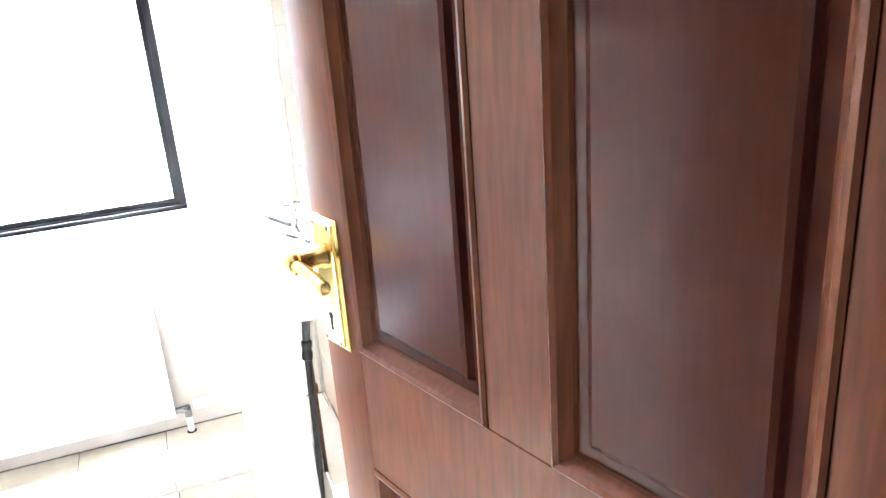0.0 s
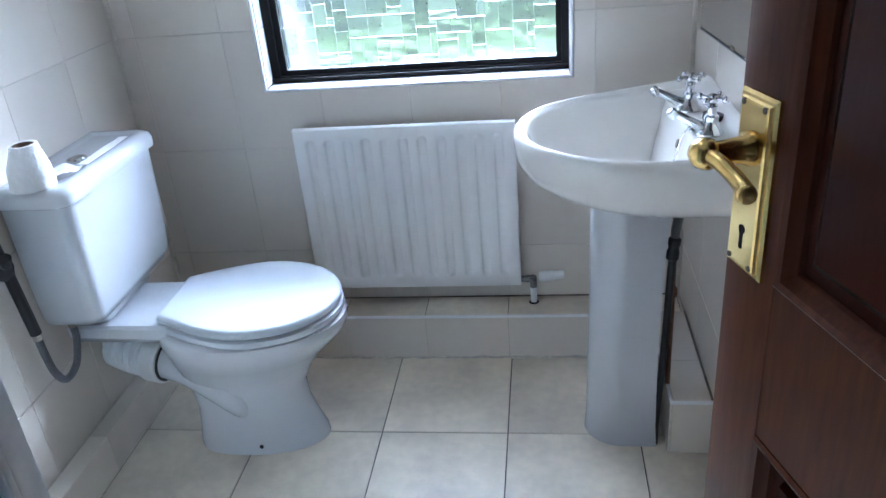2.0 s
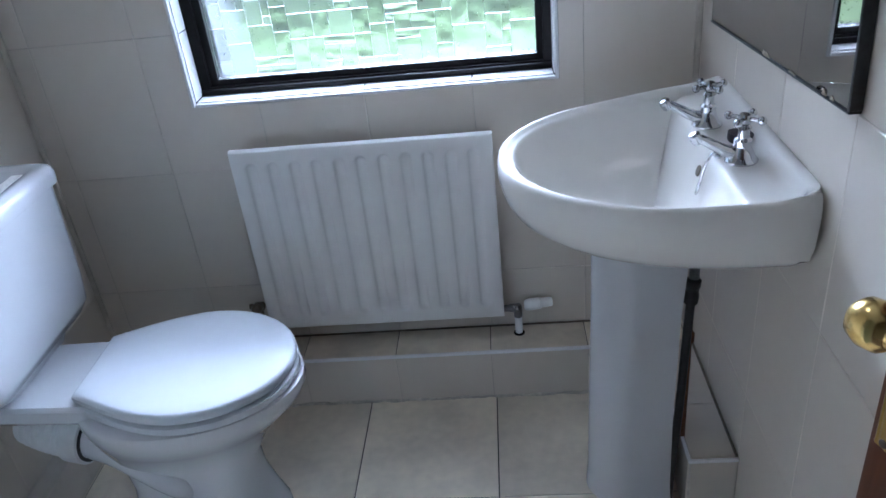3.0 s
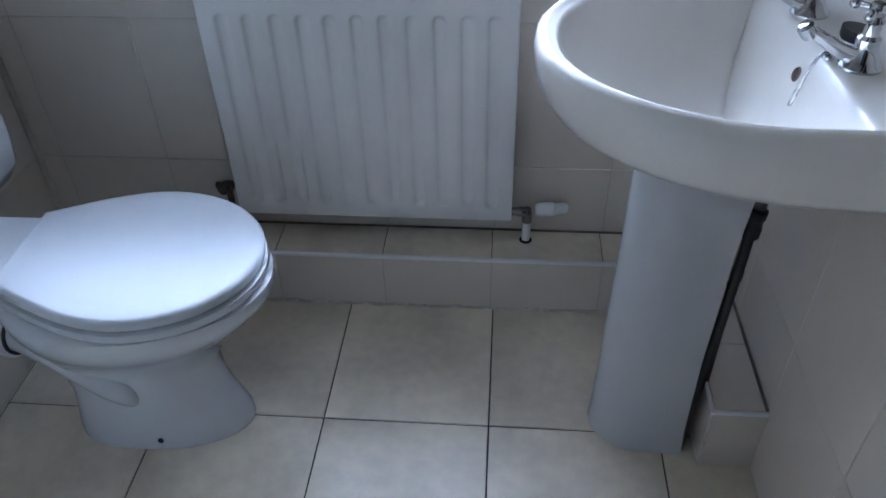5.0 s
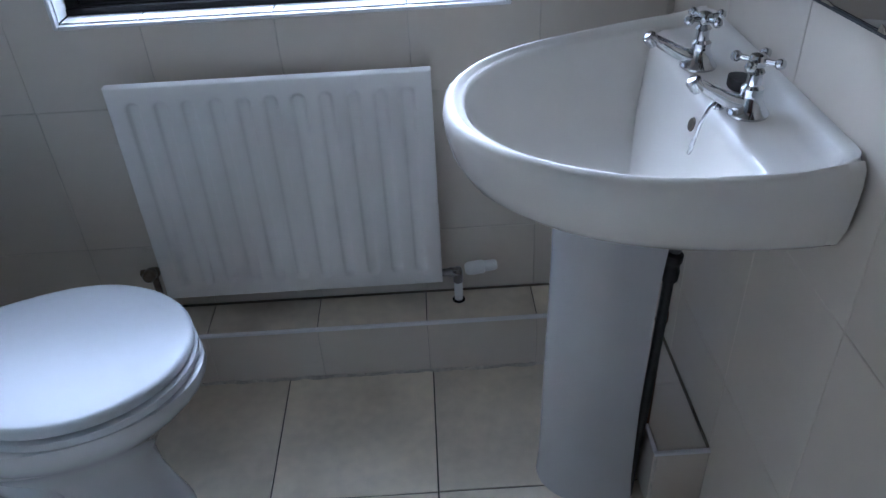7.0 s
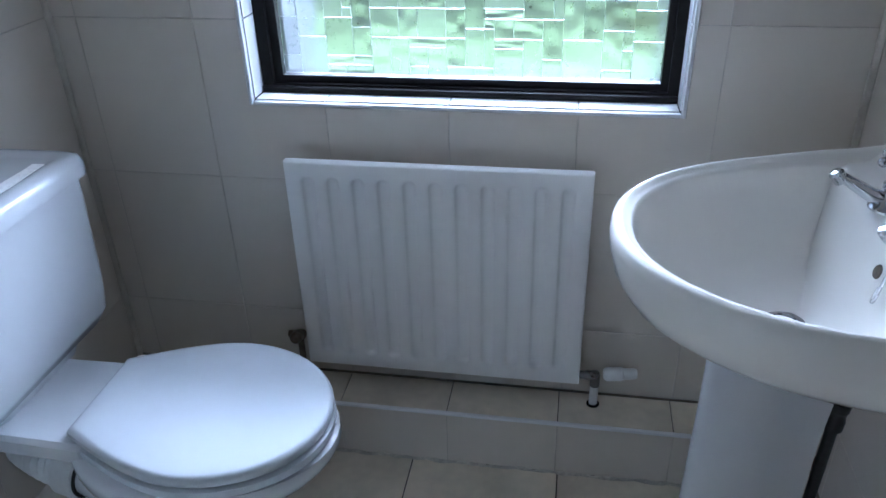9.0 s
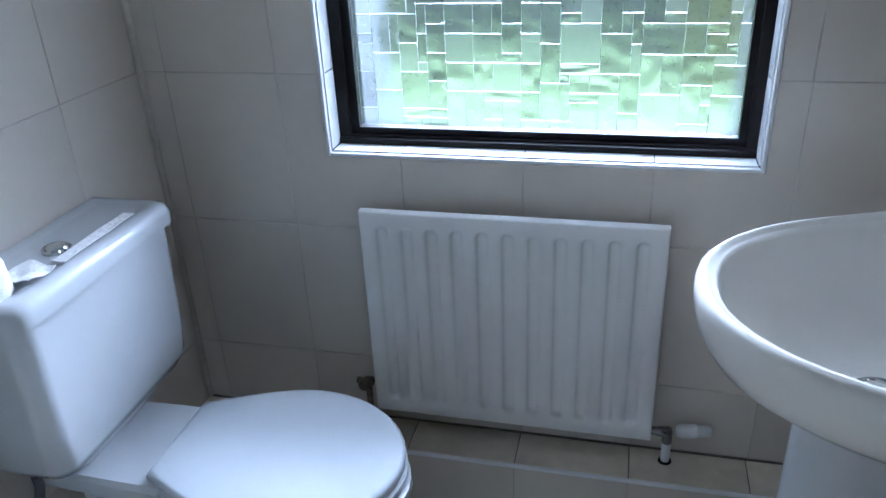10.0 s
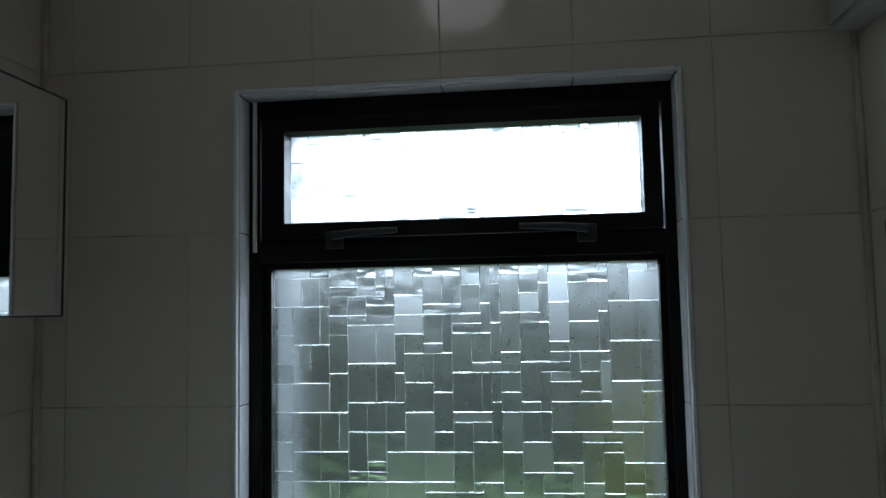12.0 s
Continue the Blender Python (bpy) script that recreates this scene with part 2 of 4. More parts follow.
def lathe(profile, at, axis=(0, 0, 1), n=24, bm=None):
    """Profile of (radius, height) turned about an axis through at."""
    ax = Vector(axis).normalized()
    rot = ax.to_track_quat("Z", "Y")
    rings = []
    for r, h in profile:
        rings.append([Vector(at) + rot @ Vector((max(r, 1e-4) * math.cos(2 * math.pi * i / n), max(r, 1e-4) * math.sin(2 * math.pi * i / n), h)) for i in range(n)])
    return loft(rings, bm=bm)

def curve_points(pts, steps=8):
    """A smooth path through the points."""
    p = [Vector(q) for q in pts]
    p = [p[0] * 2 - p[1], *p, p[-1] * 2 - p[-2]]
    out = []
    for a, b, c, d in zip(p, p[1:], p[2:], p[3:]):
        for k in range(steps):
            t = k / steps
            out.append(0.5 * (2 * b + (c - a) * t + (2 * a - 5 * b + 4 * c - d) * t * t + (3 * b - a - 3 * c + d) * t ** 3))
    return out + [p[-2]]

def tube(pts, radius, n=12, bm=None, steps=8, wave=None):
    path = curve_points(pts, steps)
    rings = []
    up = Vector((0.13, 0.27, 0.95))
    for i, q in enumerate(path):
        d = (path[min(i + 1, len(path) - 1)] - path[max(i - 1, 0)]).normalized()
        s = d.cross(up).normalized()
        w = d.cross(s).normalized()
        r = radius(i / (len(path) - 1)) if callable(radius) else radius
        if wave:
            r += wave[1] * (i % 2)
        rings.append([q + s * (r * math.cos(2 * math.pi * k / n)) + w * (r * math.sin(2 * math.pi * k / n)) for k in range(n)])
    return loft(rings, bm=bm)

def plate_with_hole(u0, u1, v0, v1, a0, a1, b0, b1, w0, w1, put):
    """A slab in the plane of (u, v) from depth w0 to w1 with a rectangular opening a0..a1, b0..b1."""
    bm = bmesh.new()
    for (p0, p1, q0, q1) in ((u0, a0, v0, v1), (a1, u1, v0, v1), (a0, a1, v0, b0), (a0, a1, b1, v1)):
        if p1 - p0 > 1e-5 and q1 - q0 > 1e-5:
            c = [put(u, v, w) for w in (w0, w1) for (u, v) in ((p0, q0), (p1, q0), (p1, q1), (p0, q1))]
            vs = [bm.verts.new(x) for x in c]
            for f in ((0, 1, 2, 3), (4, 5, 6, 7), (0, 1, 5, 4), (1, 2, 6, 5), (2, 3, 7, 6), (3, 0, 4, 7)):
                bm.faces.new([vs[i] for i in f])
    bmesh.ops.remove_doubles(bm, verts=bm.verts[:], dist=1e-5)
    return bm

# ---- plan ----
XL, XR, YW, YD, CEIL = -0.780, 0.765, 2.42, 0.40, 2.38
WX0, WX1, WZ0, WZ1 = -0.374, 0.455, 0.816, 1.906
LEDGE_Y, LEDGE_Z, SY_END = 2.308, 0.147, 0.897
ROWS_Z = [-0.012 + 0.3295 * i for i in range(9)]
COLS_X = [0.517 + 0.2475 * i for i in range(-7, 4)]

# ---- walls, floor, ceiling ----
wall_window = tagged(part("wall_window", plate_with_hole(XL - 0.1, 1.1, -0.05, CEIL + 0.1, WX0 - 0.008, WX1 + 0.008, WZ0 - 0.008, WZ1 + 0.008, YW + 0.002, YW + 0.10, lambda u, v, w: (u, w, v)), M["grout"], smooth=False), "tiled outside wall with the window opening", "wall", kind="structure")
wall_left = tagged(part("wall_left", box(XL - 0.12, XL - 0.002, YD - 0.12, YW + 0.002, -0.05, CEIL), M["grout_clean"], smooth=False), "side wall covered in cream tiles", "wall", kind="structure")
wall_right = tagged(part("wall_right", box(XR + 0.002, XR + 0.14, 1.28, YW + 0.002, -0.05, CEIL), M["grout_clean"], smooth=False), "side wall covered in cream tiles", "wall", kind="structure")
tagged(part("wall_right_recess", box(0.90, 1.02, YD - 0.12, 1.28, -0.05, CEIL), M["plaster"], smooth=False), "plain painted wall behind the door", "wall", kind="structure")
tagged(part("wall_door", plate_with_hole(XL - 0.12, 1.02, -0.05, CEIL, -0.03, 0.86, -0.06, 2.06, YD - 0.12, YD, lambda u, v, w: (u, w, v)), M["plaster"], smooth=False), "plain painted wall with the doorway", "wall", kind="structure")
floor = tagged(part("floor", box(XL - 0.12, 1.02, YD - 0.12, YW + 0.05, -0.12, -0.003), M["floor_grout"], smooth=False), "bathroom floor of beige square tiles", "floor", kind="structure")
tagged(part("ceiling", box(XL - 0.12, 1.02, YD - 0.12, YW + 0.24, CEIL, CEIL + 0.12), M["plaster"], smooth=False), "white painted ceiling", "ceiling", kind="structure")
# the landing behind the doorway
tagged(part("landing_floor", box(-1.0, 1.6, -1.3, YD - 0.12, -0.12, -0.004), M["hall"], smooth=False), "carpeted landing floor", "floor", kind="structure")
tagged(part("landing_wall_back", box(-1.0, 1.6, -1.42, -1.3, -0.12, CEIL), M["landing"], smooth=False), "plain landing wall", "wall", kind="structure")
# out of view; its opening is invented to hold the landing's fill lamp
tagged(part("landing_wall_side", plate_with_hole(-1.42, YD - 0.12, -0.12, CEIL, -1.15, -0.35, 0.98, 2.02, -1.12, -1.0, lambda u, v, w: (w, u, v)), M["landing"], smooth=False), "plain landing wall with an added opening for the fill lamp", "wall", kind="structure")
tagged(part("landing_wall_end", box(1.6, 1.72, -1.42, YD - 0.12, -0.12, CEIL), M["landing"], smooth=False), "plain landing wall", "wall", kind="structure")
tagged(part("landing_ceiling", box(-1.12, 1.72, -1.42, YD - 0.12, CEIL, CEIL + 0.12), M["landing"], smooth=False), "plain landing ceiling", "ceiling", kind="structure")
tagged(part("landing_wall_front", box(1.02, 1.6, YD - 0.24, YD - 0.12, -0.12, CEIL), M["landing"], smooth=False), "plain landing wall", "wall", kind="structure")
# door lining
lining = thing("door_frame", (0.42, YD - 0.06, 0), "varnished mahogany door lining round the doorway", "door frame", kind="structure")
part("jamb", box(0.82, 0.858, YD - 0.13, YD + 0.012, 0, 2.056, 0.003), M["wood"], lining)
part("jamb", box(-0.028, 0.008, YD - 0.13, YD + 0.012, 0, 2.056, 0.003), M["wood"], lining)
part("head", box(0.008, 0.82, YD - 0.13, YD + 0.012, 2.02, 2.056, 0.003), M["wood"], lining)

# tiled boxing under the radiator and along the side wall
ledge = tagged(part("ledge", box(XL, XR, LEDGE_Y + 0.003, YW, -0.003, LEDGE_Z - 0.003), M["floor_grout"], smooth=False), "low tiled pipe boxing along the window wall", "ledge", kind="structure")
side_box = tagged(part("side_ledge", box(0.668, XR, 1.903, LEDGE_Y, -0.003, 0.152), M["grout"], smooth=False), "low tiled pipe boxing behind the basin", "ledge", kind="structure")

left_box = tagged(part("left_ledge", box(XL, -0.733, SY_END, LEDGE_Y + 0.002, -0.003, 0.107), M["grout_clean"], smooth=False), "low tiled plinth along the foot of the toilet wall", "ledge", kind="structure")

# ---- window ----
FY = 2.476
window = thing("window_1", ((WX0 + WX1) / 2, FY, WZ0), "dark brown window with a fixed obscured pane and a top-hung vent", "window", kind="structure")
LX0, LX1, LZ0, LZ1 = -0.331, 0.419, 0.850, 1.567
UX0, UX1, UZ0, UZ1 = -0.296, 0.394, 1.655, 1.837
xz = lambda u, v, w: (u, w, v)
part("window_frame", plate_with_hole(WX0 + 0.002, WX1 - 0.002, WZ0 + 0.002, WZ1 - 0.002, LX0 - 0.018, LX1 + 0.014, LZ0 - 0.014, UZ1 + 0.028, FY, FY + 0.06, xz), M["frame"], window, angle=20)
part("transom", box(LX0 - 0.018, LX1 + 0.014, FY - 0.001, FY + 0.058, LZ1 + 0.012, UZ0 - 0.03, 0.003), M["frame"], window)
part("glazing_bead", plate_with_hole(LX0 - 0.018, LX1 + 0.014, LZ0 - 0.014, LZ1 + 0.012, LX0, LX1, LZ0, LZ1, FY + 0.012, FY + 0.05, xz), M["frame"], window, angle=20)
part("vent_sash", plate_with_hole(LX0 - 0.012, LX1 + 0.008, UZ0 - 0.03, UZ1 + 0.024, UX0, UX1, UZ0, UZ1, FY - 0.012, FY + 0.045, xz), M["frame"], window, angle=20)
part("lower_lip", box(WX0 + 0.003, WX1 - 0.003, FY - 0.010, FY + 0.001, WZ0 + 0.003, WZ0 + 0.016, 0.002), M["frame"], window)
for hx, way in ((-0.195, 1), (0.287, -1)):
    h = part("stay_handle", box(hx - 0.018, hx + 0.018, FY - 0.022, FY - 0.010, 1.602, 1.636, 0.003), M["handle_grey"], window, "dark grey handle")
    part("lever", tube([(hx, FY - 0.030, 1.626), (hx + way * 0.05, FY - 0.032, 1.631), (hx + way * 0.125, FY - 0.030, 1.634)], lambda t: 0.0085 - 0.003 * t, 10), M["handle_grey"], h)

# patterned pane: small rectangles of many sizes between raised ridges
def mosaic(x0, x1, z0, z1, unit, rng):
    nx, nz = round((x1 - x0) / unit), round((z1 - z0) / unit)
    ux, uz = (x1 - x0) / nx, (z1 - z0) / nz
    used = np.zeros((nx, nz), bool)
    cells = []
    for j in range(nz):
        for i in range(nx):
            if used[i, j]:
                continue
            w = rng.choice((2, 2, 2, 3, 3, 4))
            h = rng.choice((1, 2, 3, 3, 4, 4))
            while w > 1 and (i + w > nx or used[i:i + w, j].any()):
                w -= 1
            while h > 1 and (j + h > nz or used[i:i + w, j:j + h].any()):
                h -= 1
            used[i:i + w, j:j + h] = True
            cells.append((x0 + i * ux, x0 + (i + w) * ux, z0 + j * uz, z0 + (j + h) * uz))
    return cells

GY = 2.505
def unit_cell(material):
    bm = bmesh.new()
    a = [(-0.5, -0.5), (0.5, -0.5), (0.5, 0.5), (-0.5, 0.5)]
    rings = [[(x * s, y, z * s) for x, z in a] for s, y in ((1, 0.5), (1, -0.2), (0.975, -0.5))]
    loft(rings, bm=bm)
    me = bpy.data.meshes.new("pane_cell")
    bmesh.ops.recalc_face_normals(bm, faces=bm.faces)
    bm.to_mesh(me)
    bm.free()
    me.materials.append(material)
    return me

def ridge(bm, a, b, w):
    """A raised three-sided bead of glass between two corners of the pattern."""
    ux, uz = (w, 0) if a[0] == b[0] else (0, w)
    rings = [[(x - ux, GY - 0.0002, z - uz), (x, GY - 0.0006 - w * 0.45, z), (x + ux, GY - 0.0002, z + uz), (x, GY + 0.0028, z)] for x, z in (a, b)]
    loft(rings, bm=bm)

cell_mesh, milky_mesh = unit_cell(M["glass"]), unit_cell(M["glass_milky"])
rng = random.Random(7)
for pane_name, rect in (("fixed_pane", (LX0, LX1, LZ0, LZ1)), ("vent_pane", (UX0, UX1, UZ0, UZ1))):
    cells = mosaic(*rect, 0.0187, rng)
    bm = bmesh.new()
    for x0, x1, z0, z1 in cells:
        wv, wh = rng.uniform(0.0005, 0.0011), rng.uniform(0.0002, 0.0006)
        if rng.random() < 0.85:
            ridge(bm, (x0, z0), (x0, z1), wv)
        if rng.random() < 0.5:
            ridge(bm, (x0, z0), (x1, z0), wh)
    pane = part(pane_name, bm, M["ridge"], window, "clear glass with a raised pattern of small rectangles", smooth=False)
    pane.visible_shadow = False
    for x0, x1, z0, z1 in cells:
        c = new("pane_cell", milky_mesh if rng.random() < 0.22 else cell_mesh)
        c.parent = pane
        c.matrix_basis = pose((x0 + x1) / 2, GY + 0.001, (z0 + z1) / 2, rng.uniform(-4, 4), 0, rng.uniform(-4, 4)) @ Matrix.Diagonal((x1 - x0 - 0.0008, 0.004, z1 - z0 - 0.0008, 1))
        c.visible_shadow = False

# white bead round the opening and tiled reveal
bead = thing("window_trim", ((WX0 + WX1) / 2, YW, WZ0), "white tile bead round the window opening", "trim", kind="structure")
for a in (box(WX0 - 0.008, WX0, YW - 0.004, YW + 0.012, WZ0 - 0.008, WZ1 + 0.008, 0.003), box(WX1, WX1 + 0.008, YW - 0.004, YW + 0.012, WZ0 - 0.008, WZ1 + 0.008, 0.003),
          box(WX0, WX1, YW - 0.004, YW + 0.012, WZ0 - 0.008, WZ0, 0.003), box(WX0, WX1, YW - 0.004, YW + 0.012, WZ1, WZ1 + 0.008, 0.003)):
    part("bead", a, M["sill_tile"], bead)
reveal = tagged(part("window_reveal", plate_with_hole(WX0 - 0.008, WX1 + 0.008, WZ0 - 0.008, WZ1 + 0.008, WX0 - 0.001, WX1 + 0.001, WZ0 - 0.001, WZ1 + 0.001, YW + 0.012, YW + 0.10, xz), M["floor_grout"], smooth=False), "tiled window reveal with dark joints", "trim", kind="structure")
sx = [WX0 + 0.003, -0.2265, 0.021, 0.2685, WX1 - 0.003]
for a, b in zip(sx, sx[1:]):
    part("sill_tile", box(a + 0.001, b - 0.001, YW + 0.006, FY - 0.002, WZ0 - 0.001, WZ0 + 0.003, 0.0008, 1), M["sill_tile"], reveal)
    part("head_tile", box(a + 0.001, b - 0.001, YW + 0.006, FY - 0.002, WZ1 - 0.003, WZ1 + 0.001, 0.0008, 1), M["sill_tile"], reveal)
sz = [WZ0 + 0.003, 0.9765, 1.306, 1.6355, WZ1 - 0.003]
for a, b in zip(sz, sz[1:]):
    part("side_tile", box(WX0 - 0.001, WX0 + 0.003, YW + 0.006, FY - 0.002, a + 0.001, b - 0.001, 0.0008, 1), M["sill_tile"], reveal)
    part("side_tile", box(WX1 - 0.003, WX1 + 0.001, YW + 0.006, FY - 0.002, a + 0.001, b - 0.001, 0.0008, 1), M["sill_tile"], reveal)
# a loose white strip beside the upper part of the frame
tagged(part("corner_strip", box(WX0 + 0.012, WX0 + 0.020, FY - 0.010, FY - 0.002, 1.60, WZ1 - 0.004, 0.002), M["sill_tile"], smooth=False), "loose white plastic strip beside the frame", "trim", kind="structure")

# ---- radiator ----
RX0, RX1, RZ0, RZ1, RY = -0.303, 0.306, 0.219, 0.716, 2.354
rad = thing("radiator", (0, 2.39, LEDGE_Z), "white single-panel radiator with pressed flutes on the window wall", "radiator")
def radiator_panel():
    bm = bmesh.new()
    half, depth, reach = 0.0150, 0.0095, 0.0085
    flutes = [RX0 + 0.046 + 0.0517 * i for i in range(11)]
    xs = [RX0, RX0 + 0.004]
    for f in flutes:
        xs += [f + d for d in (-0.0165, -0.014, -0.0115, -0.009, -0.006, 0.0, 0.006, 0.009, 0.0115, 0.014, 0.0165)]
    xs += [RX1 - 0.004, RX1]
    low, high = RZ0 + 0.032, RZ1 - 0.030
    ends = [0.003 * k for k in range(-1, 9)]
    zs = [RZ0, RZ0 + 0.004, *(low + e for e in ends), *(high - e for e in reversed(ends)), RZ1 - 0.004, RZ1]
    grid = []
    for z in zs:
        row = []
        for x in xs:
            f = min(flutes, key=lambda q: abs(q - x))
            dz = max(low + half - z, z - (high - half), 0.0)
            inside = half - math.hypot(x - f, dz)
            s_ = min(1.0, max(0.0, inside / reach))
            edge = z < RZ0 + 0.002 or z > RZ1 - 0.002 or x in (RX0, RX1)
            y = RY + 0.003 if edge else RY + depth * s_ * s_ * (3 - 2 * s_)
            row.append(bm.verts.new((x, y, z)))
        grid.append(row)
    for a, b in zip(grid, grid[1:]):
        for i in range(len(xs) - 1):
            bm.faces.new((a[i], a[i + 1], b[i + 1], b[i]))
    rim = grid[0] + [r[-1] for r in grid[1:]] + grid[-1][-2::-1] + [r[0] for r in grid[-2:0:-1]]
    back = [bm.verts.new((v.co.x, RY + 0.0195, v.co.z)) for v in rim]
    for i in range(len(rim)):
        j = (i + 1) % len(rim)
        bm.faces.new((rim[i], rim[j], back[j], back[i]))
    bm.faces.new(back)
    return bm
part("panel", radiator_panel(), M["enamel"], rad, angle=60)
part("rear_channel", box(RX0 + 0.03, RX1 - 0.03, RY + 0.0195, RY + 0.026, RZ0 + 0.03, RZ1 - 0.03, 0.003), M["enamel"], rad)
for bx in (-0.2, 0.2):
    part("bracket", box(bx - 0.02, bx + 0.02, RY + 0.026, YW - 0.001, RZ0 + 0.08, RZ1 - 0.08, 0.002), M["enamel"], rad)
tr = part("thermostat_valve", lathe([(0.0, -0.012), (0.009, -0.012), (0.009, 0.0), (0.011, 0.004), (0.011, 0.018), (0.007, 0.022)], (RX1 + 0.012, RY + 0.028, 0.226), (1, 0, 0), 16), M["dull_chrome"], rad, "chrome valve with a white thermostat head")
part("valve_body", lathe([(0.008, -0.024), (0.011, -0.022), (0.011, 0.006), (0.009, 0.013), (0.004, 0.016)], (0.341, RY + 0.028, 0.222), (0, 0, 1), 16), M["dull_chrome"], tr)
part("thermostat_head", lathe([(0.010, 0.0), (0.013, 0.003), (0.0155, 0.010), (0.0155, 0.040), (0.0125, 0.043), (0.0125, 0.066), (0.010, 0.072), (0.0, 0.072)], (0.358, RY + 0.028, 0.232), (1, 0.12, 0.03), 20), M["pvc"], tr)
part("tail_pipe", lathe([(0.0095, -0.05), (0.0095, 0.0)], (0.341, RY + 0.028, 0.2), (0, 0, 1), 16), M["pvc"], tr)
part("pipe_hole", lathe([(0.0, 0.0), (0.0145, 0.0), (0.0145, 0.0012), (0.0, 0.0012)], (0.341, RY + 0.027, LEDGE_Z + 0.0002), (0, 0, 1), 20), M["keyhole"], tr)
ls = part("lockshield_valve", lathe([(0.0, -0.02), (0.008, -0.02), (0.008, 0.0), (0.012, 0.003), (0.012, 0.016), (0.006, 0.02)], (RX0 - 0.030, RY + 0.022, 0.279), (1, 0, 0), 14), M["oldbrass"], rad, "tarnished lockshield valve")
part("valve_cap", lathe([(0.012, -0.012), (0.014, -0.008), (0.014, 0.012), (0.010, 0.017), (0.0, 0.018)], (RX0 - 0.024, RY + 0.004, 0.286), (0, -1, 0.2), 14), M["oldbrass"], ls)
part("tail_pipe", lathe([(0.0075, -0.132), (0.0075, 0.0)], (RX0 - 0.024, RY + 0.022, 0.278), (0, 0, 1), 12), M["oldbrass"], ls)

# ---- toilet ----
TY = 1.965
toilet = thing("toilet", (-0.40, TY, 0), "white ceramic close-coupled toilet with the lid down", "toilet")
def egg(xb, xf, hw, z, cx=None, n=40, square=1.0):
    cx = cx if cx is not None else xb + (xf - xb) * 0.45
    pts = []
    for i in range(n):
        t = 2 * math.pi * i / n
        c, s = math.cos(t), math.sin(t)
        e = 1.0 if c > 0 else square
        x = cx + (xf - cx if c > 0 else cx - xb) * math.copysign(abs(c) ** e, c)
        y = hw * math.copysign(abs(s) ** e, s)
        pts.append(Vector((x, TY + y, z)))
    return pts
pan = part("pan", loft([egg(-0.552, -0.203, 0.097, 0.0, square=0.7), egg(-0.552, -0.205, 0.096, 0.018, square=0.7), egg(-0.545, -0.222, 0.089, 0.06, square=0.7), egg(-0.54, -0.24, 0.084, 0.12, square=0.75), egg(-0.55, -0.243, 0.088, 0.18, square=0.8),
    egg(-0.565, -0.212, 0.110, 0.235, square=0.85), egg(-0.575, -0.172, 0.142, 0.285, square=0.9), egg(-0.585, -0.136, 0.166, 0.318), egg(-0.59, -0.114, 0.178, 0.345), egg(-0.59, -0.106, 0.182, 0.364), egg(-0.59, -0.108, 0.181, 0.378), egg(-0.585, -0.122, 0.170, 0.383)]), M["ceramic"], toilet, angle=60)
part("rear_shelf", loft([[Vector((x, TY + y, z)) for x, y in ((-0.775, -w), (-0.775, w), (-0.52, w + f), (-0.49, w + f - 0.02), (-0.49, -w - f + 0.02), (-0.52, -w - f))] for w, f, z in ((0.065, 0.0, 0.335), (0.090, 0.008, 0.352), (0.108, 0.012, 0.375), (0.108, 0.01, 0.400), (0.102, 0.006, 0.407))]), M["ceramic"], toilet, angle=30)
def lid_outline(z, grow=0.0):
    pts = []
    for i in range(25):
        t = -math.pi / 2 + math.pi * i / 24
        pts.append(Vector((-0.325 + (0.210 + grow) * math.cos(t), TY + (0.178 + grow) * math.sin(t), z)))
    for i in range(1, 9):
        t = i / 8
        pts.append(Vector((-0.325 - (0.220 + grow) * t, TY + 0.178 + grow - 0.078 * (1 - math.cos(t * math.pi / 2)) ** 0.9, z)))
    for i in range(8, 0, -1):
        t = i / 8
        pts.append(Vector((-0.325 - (0.220 + grow) * t, TY - 0.178 - grow + 0.078 * (1 - math.cos(t * math.pi / 2)) ** 0.9, z)))
    return pts
part("seat", loft([lid_outline(0.384, -0.004), lid_outline(0.387, 0.001), lid_outline(0.401, 0.001), lid_outline(0.404, -0.005)]), M["seat"], toilet)
part("lid", loft([lid_outline(0.4065, -0.008), lid_outline(0.410, -0.002), lid_outline(0.423, -0.001), lid_outline(0.428, -0.004), lid_outline(0.4305, -0.010), lid_outline(0.4325, -0.04)]), M["seat"], toilet, "closed white plastic lid")
part("bolt_hole", lathe([(0.0055, 0), (0.0055, 0.002), (0, 0.0022)], (-0.359, TY - 0.0945, 0.028), (0.05, -1, 0.1), 12), M["keyhole"], toilet)
def rrect(x0, x1, hw, r, z, n=5):
    pts = []
    for cx, cy, a0 in ((x1 - r, hw - r, 0), (x0 + 0.005, hw - 0.005, 90), (x0 + 0.005, -hw + 0.005, 180), (x1 - r, -hw + r, 270)):
        rr = r if a0 in (0, 270) else 0.005
        for i in range(n + 1):
            a = radians(a0 + 90 * i / n)
            pts.append(Vector((cx + rr * math.cos(a), 1.993 + cy + rr * math.sin(a), z)))
    return pts
CX = -0.778
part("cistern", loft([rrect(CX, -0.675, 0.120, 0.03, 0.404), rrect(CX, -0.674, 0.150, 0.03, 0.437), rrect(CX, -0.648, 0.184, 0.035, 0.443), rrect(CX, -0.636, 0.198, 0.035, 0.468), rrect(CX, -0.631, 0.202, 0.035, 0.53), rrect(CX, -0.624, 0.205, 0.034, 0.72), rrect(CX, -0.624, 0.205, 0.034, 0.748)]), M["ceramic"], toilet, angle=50)
